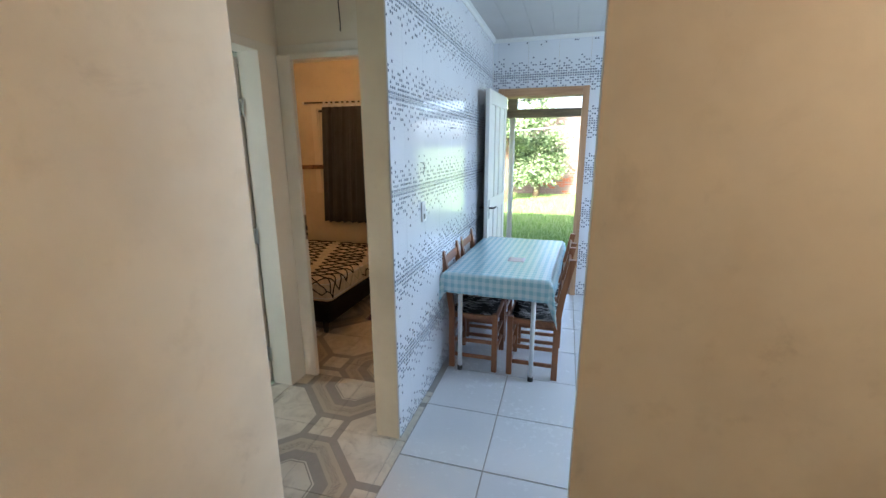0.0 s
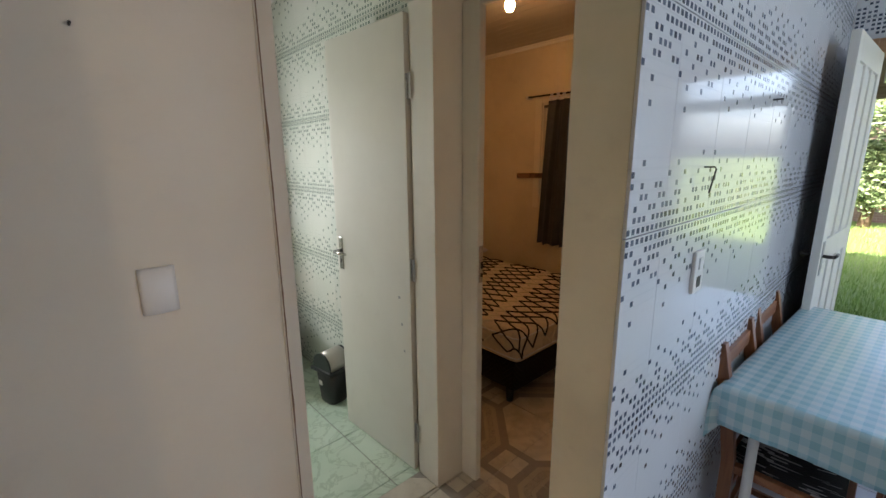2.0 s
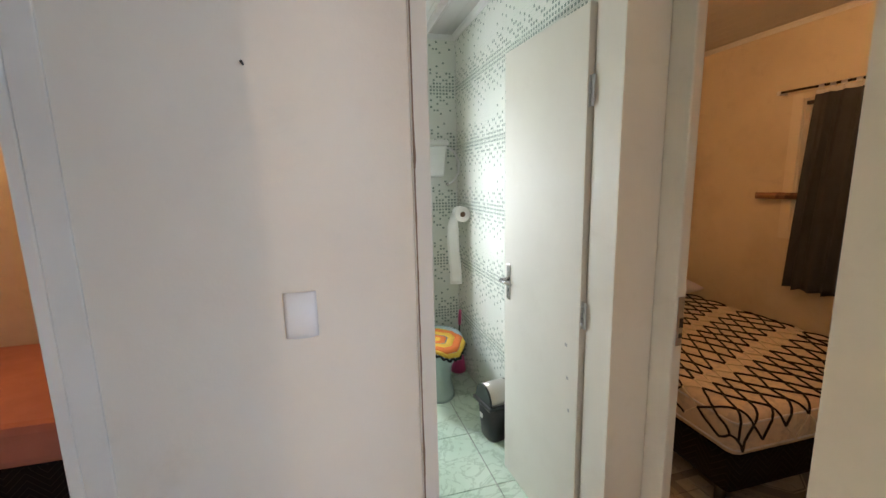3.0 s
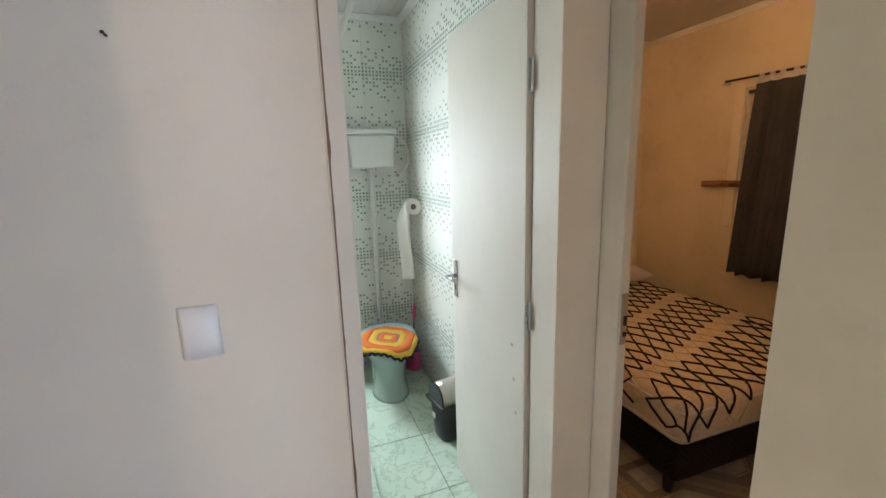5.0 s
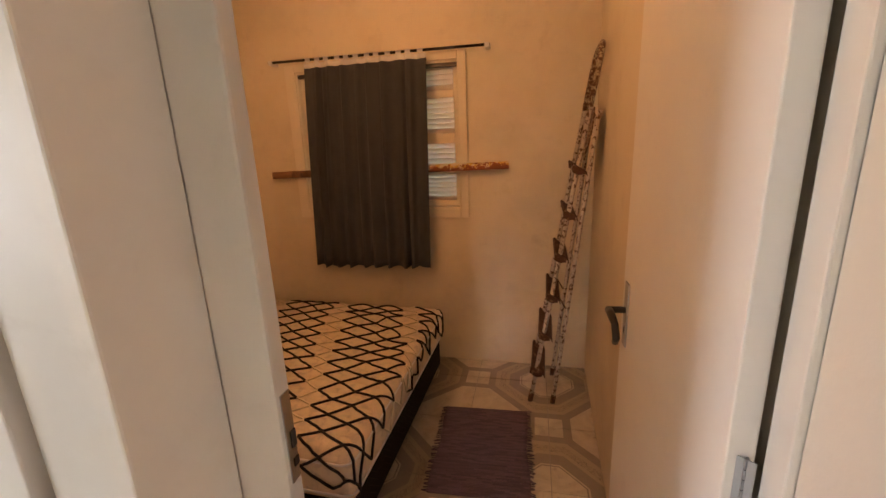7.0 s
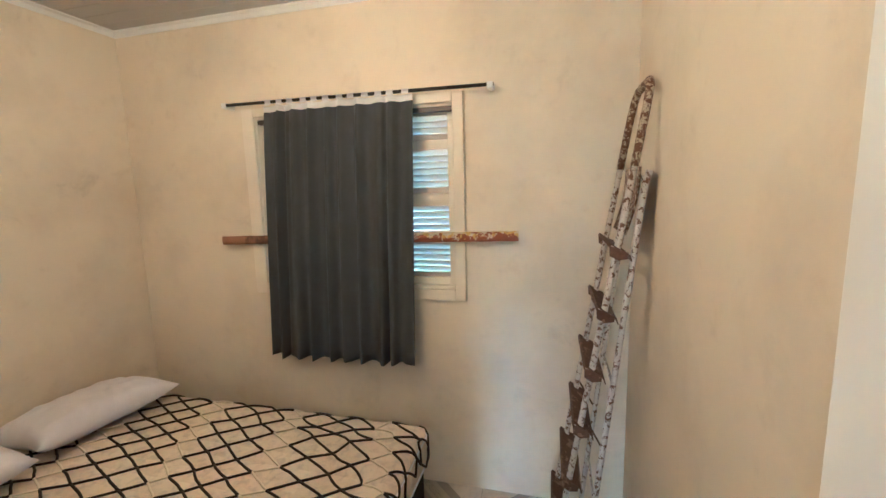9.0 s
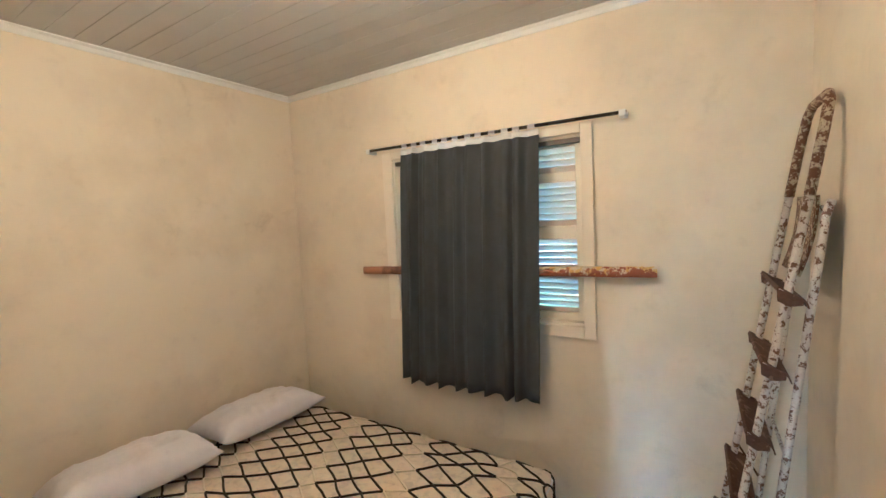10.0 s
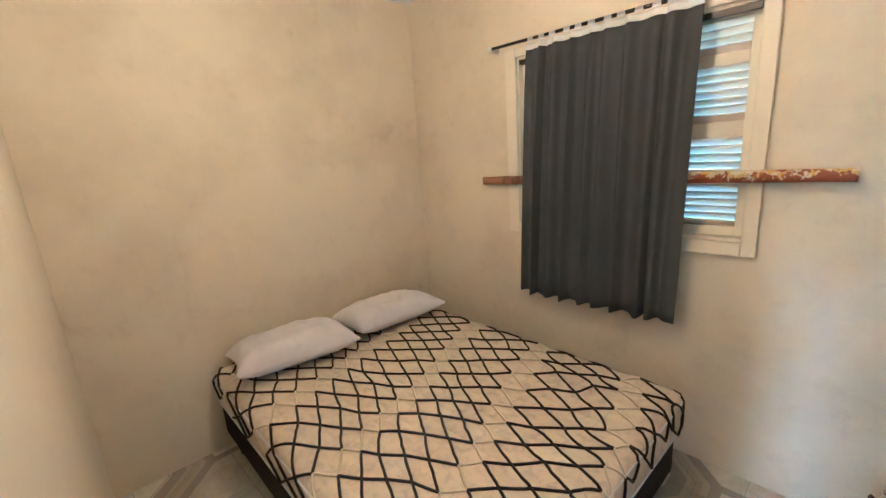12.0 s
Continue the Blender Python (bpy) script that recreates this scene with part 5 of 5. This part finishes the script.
arc = [(front(1.66), LY0, 1.6605), (front(1.86), LY0 + 0.005, 1.86), (front(1.93), LY0 + 0.02, 1.925), (front(1.965), LY0 + 0.06, 1.955), (front(1.965), LY1 - 0.06, 1.955), (front(1.93), LY1 - 0.02, 1.925), (front(1.86), LY1 - 0.005, 1.86), (front(1.66), LY1, 1.6605)]
part("top_hoop", tube(bmesh.new(), arc, 0.0145, 10), LADDER_TOP, lad, "rusty hand hoop")
part("rear_crossbar", tube(bmesh.new(), [(rear(1.62), LY0 + 0.0125, 1.62), (rear(1.62), LY1 - 0.0125, 1.62)], 0.010, 8), LADDER_WHITE, lad)
for z in (0.35, 0.85):
    part("rear_crossbar", tube(bmesh.new(), [(rear(z), LY0 + 0.0125, z), (rear(z), LY1 - 0.0125, z)], 0.006, 8), LADDER_WHITE, lad)
plat = bmesh.new()
sheet(plat, 6, 10, lambda s, t: Vector((front(1.42 + 0.24 * s) + 0.018 + 0.012 * math.sin(3 * s), LY0 + 0.015 + (LY1 - LY0 - 0.03) * t, 1.42 + 0.24 * s)), 0.006)
part("top_platform", plat, LADDER_TOP, lad, "folded rusty top platform")
for k in range(6):
    z = 1.375 - 0.232 * k
    bm = bmesh.new()

    def tread(s, t, z=z):
        u = (s - 0.45) * 0.100
        return Vector((front(z) + u * 0.80 + 0.004, LY0 - 0.022 + (LY1 - LY0 + 0.044) * t, z - u * 0.52 - (0.016 if s < 0.05 or s > 0.95 else 0.0)))
    sheet(bm, 12, 10, tread, 0.004, False)
    tr = part("tread", bm, RUST, lad, "rusty brown sheet metal tread")
    for y in (LY0 - 0.024, LY1 + 0.020):
        bb = bmesh.new()
        out = ((-0.030, 0.012), (0.034, -0.014), (0.032, -0.036), (0.0, -0.042), (-0.028, -0.026))
        vs = [[bb.verts.new((front(z) + p, y + d, z + q)) for p, q in out] for d in (0.0, 0.004)]
        bb.faces.new(vs[0])
        bb.faces.new(vs[1][::-1])
        for i in range(5):
            bb.faces.new((vs[0][i], vs[0][(i + 1) % 5], vs[1][(i + 1) % 5], vs[1][i]))
        part("tread_bracket", bb, RUST, tr)
    part("tread_clip", one(front(z) - 0.016, front(z) + 0.020, LY0 - 0.017, LY0 + 0.017, z - 0.022, z - 0.012, bevel=0.002), LADDER_WHITE, tr)

# rag rug
rug = thing("rag_rug", "violet brown rag rug with fringed ends on the bedroom floor", "rug", pose(-1.008, 3.968, 0.0, 0, 0, 4.0))
part("weave", sheet(bmesh.new(), 24, 34, lambda s, t: Vector(((s - 0.5) * (0.455 + 0.012 * math.sin(t * 9)), (t - 0.5) * 0.625, 0.009 + 0.002 * noise.noise((s * 9, t * 9, 1.0)))), 0.007), RUG, rug)
bm = bmesh.new()
for side in (-1, 1):
    for k in range(52):
        y = (k / 51 - 0.5) * 0.62
        a = random.uniform(-0.012, 0.012)
        tube(bm, [(side * 0.222, y, 0.007), (side * 0.236, y + a * 0.5, 0.006), (side * random.uniform(0.244, 0.258), y + a, 0.0035)], 0.0028, 4)
tagged(part("fringe", bm, RUG, rug, "knotted fringe"), kind="stuff")

# bedroom bulb
GLOW = Mat("warm_bulb_glow")
GLOW.b.inputs["Emission Color"].default_value = (1.0, 0.62, 0.28, 1)
GLOW.b.inputs["Emission Strength"].default_value = 18.0


def bulb(x, y, z, ceiling, label):
    root = thing("ceiling_bulb", label, "lamp", pose(x, y, z))
    part("cord", tube(bmesh.new(), [(0, 0, 0.085), (0, 0, ceiling - z - 0.02)], 0.003, 6), WIRE, root)
    part("rose", lathe(bmesh.new(), [(0.045, ceiling - z - 0.022), (0.040, ceiling - z - 0.006), (0.03, ceiling - z - 0.001)], 18), PVC, root)
    part("socket", lathe(bmesh.new(), [(0.014, 0.038), (0.019, 0.045), (0.019, 0.085), (0.010, 0.092)], 16), BLACK_PLASTIC, root)
    g = part("glass_bulb", lathe(bmesh.new(), [(0.004, -0.045), (0.020, -0.038), (0.030, -0.018), (0.030, 0.002), (0.020, 0.026), (0.0135, 0.038)], 18), GLOW.m, root, "glowing warm bulb")
    g.visible_shadow = False
    return root


bulb(*BULB, BTOP, "bare warm bulb hanging from the bedroom ceiling")
bulb(-2.2, 0.1, 2.3, BTOP, "bare warm bulb in the small bedroom")
# Unseen bulb, added as a body for the living room fill.
bulb(1.95, 0.80, 2.38, TOP, "unseen bare bulb added to light the living room walls")

# ---- small bedroom seen through its doorway ----
sb = thing("single_bed", "single bed with a salmon sheet", "bed", pose(-2.62, -0.10, 0))
part("base", one(-0.62, 0.50, -0.95, 0.95, 0.10, 0.34, bevel=0.02), BASE_CLOTH, sb)
part("mattress", one(-0.62, 0.52, -0.96, 0.96, 0.342, 0.54, bevel=0.04), PINK_SHEET, sb, "salmon sheet over the mattress")
for sx in (-0.54, 0.42):
    for sy in (-0.85, 0.85):
        part("foot", lathe(bmesh.new(), [(0.022, 0.0), (0.027, 0.101)], 12, (sx, sy)), BLACK_PLASTIC, sb)
pillow(pose(-2.72, 0.52, 0.545, 0, 0, 80), 0.42, 0.62, 0.13, 4.0, "flat pale pillow on the single bed")

# ---- outside ----
GZ = -0.16
lawn = bmesh.new()
box(lawn, -400, 400, -400, 800, GZ - 0.5, GZ)
setting("ground", lawn, GRASS, "green lawn behind the house", "lawn")
solid("porch_slab", one(-2.5, 3.0, BACK_OUT + 0.001, 6.35, GZ - 0.1, -0.03, bevel=0.01), plain("porch_concrete", (0.36, 0.35, 0.33), 0.85, spread=0.35, scale=12), "grey concrete porch slab", "slab", kind="structure")
bm = bmesh.new()
rg = random.Random(5)
verts, faces = [], []
for k in range(24000):
    y = 6.4 + 9.6 * rg.random() ** 1.6
    x = rg.uniform(-0.45, 0.35) * (y - 1.0) * 0.5 + 0.05 * y - 0.25
    h, w, a = rg.uniform(0.05, 0.12), rg.uniform(0.004, 0.008), rg.uniform(0, math.tau)
    dx, dy = math.cos(a), math.sin(a)
    lean = rg.uniform(0.01, 0.05)
    n = len(verts)
    verts += [(x - dx * w, y - dy * w, GZ), (x + dx * w, y + dy * w, GZ), (x - dy * lean, y + dx * lean, GZ + h)]
    faces.append((n, n + 1, n + 2))
me = bpy.data.meshes.new("grass_blades")
me.from_pydata(verts, [], faces)
me.materials.append(BLADE)
tagged(new("grass_blades", me), "tufts of green lawn grass", "grass", kind="stuff")

POST = (-0.256, 6.20)
post = thing("porch_post", "white painted round porch post", "post", pose(POST[0], POST[1], -0.03))
part("shaft", tube(bmesh.new(), [(0, 0, 0.10), (0, 0, 1.969)], 0.036, 16), WHITE_METAL, post)
part("base", tube(bmesh.new(), [(0, 0, 0.0), (0, 0, 0.11)], 0.046, 16), GROUT, post, "grey concrete foot")
solid("porch_beam", one(-2.2, 2.6, 6.13, 6.25, 1.94, 2.045, bevel=0.006), OLD_BEAM, "weathered dark wooden porch beam", "beam")
solid("porch_strut", one(POST[0] - 0.06, POST[0] + 0.06, 6.14, 6.24, 2.0455, 2.865, bevel=0.006), OLD_BEAM, "short dark upright over the porch beam", "beam")
for k, (p, q, sag, mat_, lab) in enumerate((((-4.0, 7.2, 1.75), (3.6, 9.4, 2.35), 0.18, WHITE_METAL, "pale clothes line sagging across the yard"),
                                           ((-4.0, 8.2, 2.55), (4.0, 9.0, 2.45), 0.10, WIRE, "dark wire over the yard"), ((-4.0, 9.0, 2.72), (4.0, 9.6, 2.85), 0.10, WIRE, "dark wire over the yard"))):
    bm = bmesh.new()
    tube(bm, [Vector(p).lerp(Vector(q), s / 16) - Vector((0, 0, sag * math.sin(math.pi * s / 16))) for s in range(17)], 0.006 if k == 0 else 0.005, 5)
    solid("clothes_line" if k == 0 else "wire", bm, mat_, lab, "line", "lines over the yard")
for x, y, h in ((-4.0, 7.2, 2.9), (-4.0, 9.0, 2.9), (3.6, 9.4, 2.9), (4.0, 9.0, 2.9)):
    solid("line_pole", tube(bmesh.new(), [(x, y, GZ), (x, y, h)], 0.04, 10), OLD_BEAM, "wooden pole that carries the lines", "pole", "line poles")

# old brick wall at the end of the yard
bwall = thing("garden_wall", "old weathered brick garden wall with a red lower part", "wall", pose(0, 0, 0), kind="structure")
BWX0, BWX1, BWY, BWH = -6.0, 1.55, 16.5, 2.72
part("mortar", boxes((BWX0, 0.85, BWY + 0.012, BWY + 0.22, GZ, BWH - 0.06), (0.85, 1.2, BWY + 0.012, BWY + 0.22, GZ, 2.1), (1.2, BWX1 - 0.1, BWY + 0.012, BWY + 0.22, GZ, 1.5)), MORTAR, bwall)
red_me = to_mesh("brick_red", one(-0.108, 0.108, 0.0, 0.05, -0.027, 0.027, bevel=0.004), RED_BRICK)
far, pick = bmesh.new(), 0
for row in range(42):
    z = GZ + 0.033 + row * 0.066
    if z > BWH - 0.03:
        break
    for col in range(34):
        x = BWX0 + 0.12 + col * 0.229 + (0.1145 if row % 2 else 0)
        if x > BWX1 - 0.12 or z > BWH - 1.75 * max(0.0, x - 0.85):
            continue
        off = rg.uniform(-0.004, 0.004)
        if z < 0.75 and -0.8 < x < 1.6 and pick < 190 and rg.random() < (0.55 if 0.1 < z < 0.5 else 0.25):
            pick += 1
            b = new("brick", red_me)
            b.parent = bwall
            b.location = (x, BWY + off, z)
        else:
            box(far, x - 0.108, x + 0.108, BWY + off, BWY + 0.05, z - 0.027, z + 0.027)
tagged(part("brickwork", far, BRICK, bwall, "weathered grey brown brickwork"), kind="stuff")


def tree(x, y, trunk_h, spread, top, seed, count, label):
    rr = random.Random(seed)
    root = thing("tree", label, "tree", pose(x, y, GZ), "garden trees")
    bm = bmesh.new()
    tube(bm, [(0, 0, 0), (0.05, 0.02, trunk_h * 0.5), (-0.04, 0.05, trunk_h), (0.05, 0, top * 0.75)], [0.13, 0.10, 0.08, 0.03], 9)
    ends = []
    for k in range(14):
        a, z0 = rr.uniform(0, math.tau), rr.uniform(0.15, 0.75) * top
        r = spread * rr.uniform(0.5, 1.0)
        e = Vector((math.cos(a) * r, math.sin(a) * r, min(top * 0.95, z0 + rr.uniform(0.1, 0.9))))
        tube(bm, [(0, 0, z0), (e.x * 0.5, e.y * 0.5, (z0 + e.z) / 2 + 0.1), e], [0.045, 0.028, 0.01], 6)
        ends += [e, Vector((e.x * 0.6, e.y * 0.6, (z0 * 0.4 + e.z * 0.6)))]
    part("trunk", bm, BARK, root)
    vs, fs = [], []
    clumps = [(rr.choice(ends) + Vector((rr.gauss(0, 0.22), rr.gauss(0, 0.22), rr.gauss(0, 0.22))) * spread * 0.6, rr.uniform(0.07, 0.20)) for _ in range(190)]
    for _ in range(count):
        c, r = rr.choice(clumps)
        p = c + Vector((rr.gauss(0, r), rr.gauss(0, r), rr.gauss(0, r * 0.8)))
        if p.z < 0.12:
            continue
        d = Vector((rr.gauss(0, 1), rr.gauss(0, 1), rr.gauss(0, 0.6))).normalized()
        s = d.cross(Vector((rr.gauss(0, 1), rr.gauss(0, 1), rr.gauss(0, 1)))).normalized()
        ln, wd = rr.uniform(0.06, 0.13), rr.uniform(0.018, 0.034)
        n = len(vs)
        vs += [p, p + d * ln * 0.5 + s * wd, p + d * ln, p + d * ln * 0.5 - s * wd]
        fs.append((n, n + 1, n + 2, n + 3))
    me = bpy.data.meshes.new("crown")
    me.from_pydata([tuple(v) for v in vs], [], fs)
    me.materials.append(LEAVES)
    c = new("crown", me)
    c.parent = root
    return root


tree(-1.35, 13.8, 1.2, 1.15, 5.2, 11, 26000, "leafy green tree on the lawn by the brick wall")
tree(-0.55, 15.2, 1.0, 0.80, 2.6, 23, 13000, "leafy shrub in front of the brick wall")
tree(-4.0, 15.0, 1.4, 1.5, 4.2, 31, 20000, "tall leafy tree at the end of the yard")
solid("neighbour_wall", one(7.5, 7.8, -2.0, 9.0, GZ, 2.3, bevel=0.02), plain("salmon_render", (0.55, 0.34, 0.24), 0.85, spread=0.3, scale=4), "salmon rendered boundary wall beside the house", "wall", kind="structure")


# ---- tiles of floors and walls, each a piece of its own ----
def clip(poly, x0, x1, y0, y1):
    for axis, lim, keep in ((0, x0, 1), (0, x1, -1), (1, y0, 1), (1, y1, -1)):
        out = []
        for p, q in zip(poly, poly[1:] + poly[:1]):
            a, b = (p[axis] - lim) * keep, (q[axis] - lim) * keep
            if a >= 0:
                out.append(p)
            if a * b < 0:
                s = a / (a - b)
                out.append((p[0] + (q[0] - p[0]) * s, p[1] + (q[1] - p[1]) * s))
        poly = out
        if len(poly) < 3:
            return []
    return poly


def slab(poly, z0, z1, ease=0.0016):
    """A tile with eased upper edges from a convex outline."""
    bm = bmesh.new()
    cx, cy = sum(p[0] for p in poly) / len(poly), sum(p[1] for p in poly) / len(poly)

    def ring(z, inset):
        return [bm.verts.new((p[0] + (cx - p[0]) / max(math.hypot(cx - p[0], cy - p[1]), 1e-5) * inset, p[1] + (cy - p[1]) / max(math.hypot(cx - p[0], cy - p[1]), 1e-5) * inset, z)) for p in poly]
    a, b, c = ring(z0, 0), ring(z1 - ease, 0), ring(z1, ease * 1.5)
    n = len(poly)
    for p, q in ((a, b), (b, c)):
        for k in range(n):
            bm.faces.new((p[k], p[(k + 1) % n], q[(k + 1) % n], q[k]))
    bm.faces.new(c)
    return bm


def lay(parent, material, origin, turn, size, gap, rect, seed):
    rr = random.Random(seed)
    cs, sn = math.cos(turn), math.sin(turn)
    n = int(12 / size)
    for i in range(-n, n):
        for j in range(-n, n):
            h = size / 2 - gap / 2
            c = (origin[0] + ((i + 0.5) * cs - (j + 0.5) * sn) * size, origin[1] + ((i + 0.5) * sn + (j + 0.5) * cs) * size)
            poly = [(c[0] + a * cs - b * sn, c[1] + a * sn + b * cs) for a, b in ((-h, -h), (h, -h), (h, h), (-h, h))]
            poly = clip(poly, *rect)
            if not poly:
                continue
            area = abs(sum(p[0] * q[1] - q[0] * p[1] for p, q in zip(poly, poly[1:] + poly[:1]))) / 2
            if area < 0.0004:
                continue
            part("floor_tile", slab(poly, -0.0045, rr.uniform(-0.0004, 0.0004)), material, parent)


lay(KITCHEN_FLOOR, FLOOR_WHITE, (0.180, 3.028), radians(0.3), 0.462, 0.006, (-0.258, 2.60, Y0 + 0.01, BACK + 0.004), 1)
lay(HALL_FLOOR, FLOOR_OCT, HALL_R, HALL_TURN, HALL_S, 0.004, (HX + 0.001, -0.262, Y0 + 0.01, BY0 - 0.001), 2)
lay(HALL_FLOOR, FLOOR_BED, BED_R, HALL_TURN, HALL_S, 0.004, (BX0 + 0.001, PX0 - 0.001, BY0 + 0.001, WIN_Y - 0.001), 3)
lay(BATH_FLOOR, FLOOR_GREEN, (-1.40, 2.36), radians(1.0), 0.44, 0.004, (BX0 + 0.002, BX1 - 0.002, 1.305, BW - 0.009), 4)


def wall_tiles(parent, material, along, a0, a1, z0, z1, depth, face, origin, holes=(), h=0.452, low=-0.004):
    """Wall tiles of 29.5 by 45 cm in a plane; along is the axis they run on, face the side they look to."""
    w, gap = 0.2955, 0.0009
    k = math.floor((a0 - origin) / w)
    while origin + k * w < a1:
        for r in range(-1, 7):
            rects = [(max(origin + k * w, a0) + gap, min(origin + (k + 1) * w, a1) - gap, max(low + r * h, z0) + gap, min(low + (r + 1) * h, z1) - gap)]
            for hx0, hx1, hz0, hz1 in holes:
                new_rects = []
                for p0, p1, q0, q1 in rects:
                    if p1 <= hx0 or p0 >= hx1 or q1 <= hz0 or q0 >= hz1:
                        new_rects.append((p0, p1, q0, q1))
                        continue
                    if p0 < hx0:
                        new_rects.append((p0, hx0, q0, q1))
                    if p1 > hx1:
                        new_rects.append((hx1, p1, q0, q1))
                    m0, m1 = max(p0, hx0), min(p1, hx1)
                    if q0 < hz0:
                        new_rects.append((m0, m1, q0, hz0))
                    if q1 > hz1:
                        new_rects.append((m0, m1, hz1, q1))
                rects = new_rects
            for p0, p1, q0, q1 in rects:
                if p1 - p0 < 0.004 or q1 - q0 < 0.004:
                    continue
                bm = slab([(p0, q0), (p1, q0), (p1, q1), (p0, q1)], 0.0, 0.0075, 0.0008)
                for v in bm.verts:
                    a, b, d = v.co
                    v.co = (depth + face * d, a, b) if along == "y" else (a, depth + face * d, b)
                part("wall_tile", bm, material, parent)
        k += 1


tw = setting("wall_tiling_kitchen_side", boxes((PX1 - 0.0075, PX1 - 0.0072, 2.209, BACK, 0.0, TOP)), PALE_GROUT, "glossy white mosaic print tiles on the partition wall", "tiling")
wall_tiles(tw, TILE_Y, "y", 2.208, BACK, 0.0, TOP, PX1 - 0.0072, 1, 2.390)
tb = setting("wall_tiling_kitchen_back", boxes((PX1, DX0 - 0.061, BACK + 0.0072, BACK + 0.0075, 0.0, TOP), (DX1 + 0.061, WX0, BACK + 0.0072, BACK + 0.0075, 0.0, TOP)), PALE_GROUT, "glossy white mosaic print tiles on the kitchen back wall", "tiling")
wall_tiles(tb, TILE_X, "x", PX1 + 0.001, KX1, 0.0, TOP, BACK + 0.0072, -1, 0.05, ((DX0 - 0.061, DX1 + 0.061, -0.1, DTOP + 0.081), (WX0 - 0.001, WX1 + 0.001, WZ0 - 0.001, WZ1 + 0.001)))
t1 = setting("wall_tiling_bathroom_back", boxes((BX0 + 0.0002, BX0 + 0.0005, 1.90, BW, 0.0, 2.555), (BX0 + 0.0002, BX0 + 0.0005, 1.301, 1.899, 0.0, 1.19)), PALE_GROUT, "white and green mosaic print tiles on the bathroom back wall", "tiling")
wall_tiles(t1, BATH_Y, "y", 1.301, BW - 0.009, 0.0, 2.555, BX0 + 0.0005, 1, 2.30, ((1.349, 1.881, 1.199, 1.901),), 0.433, 0.022)
t2 = setting("wall_tiling_bathroom_side", boxes((BX0 + 0.009, BX1, BW - 0.0005, BW - 0.0002, 0.0, 2.555)), PALE_GROUT, "white and green mosaic print tiles on the bathroom side wall", "tiling")
wall_tiles(t2, BATH_X, "x", BX0 + 0.009, BX1 - 0.001, 0.0, 2.555, BW - 0.0005, -1, -3.2, (), 0.433, 0.022)
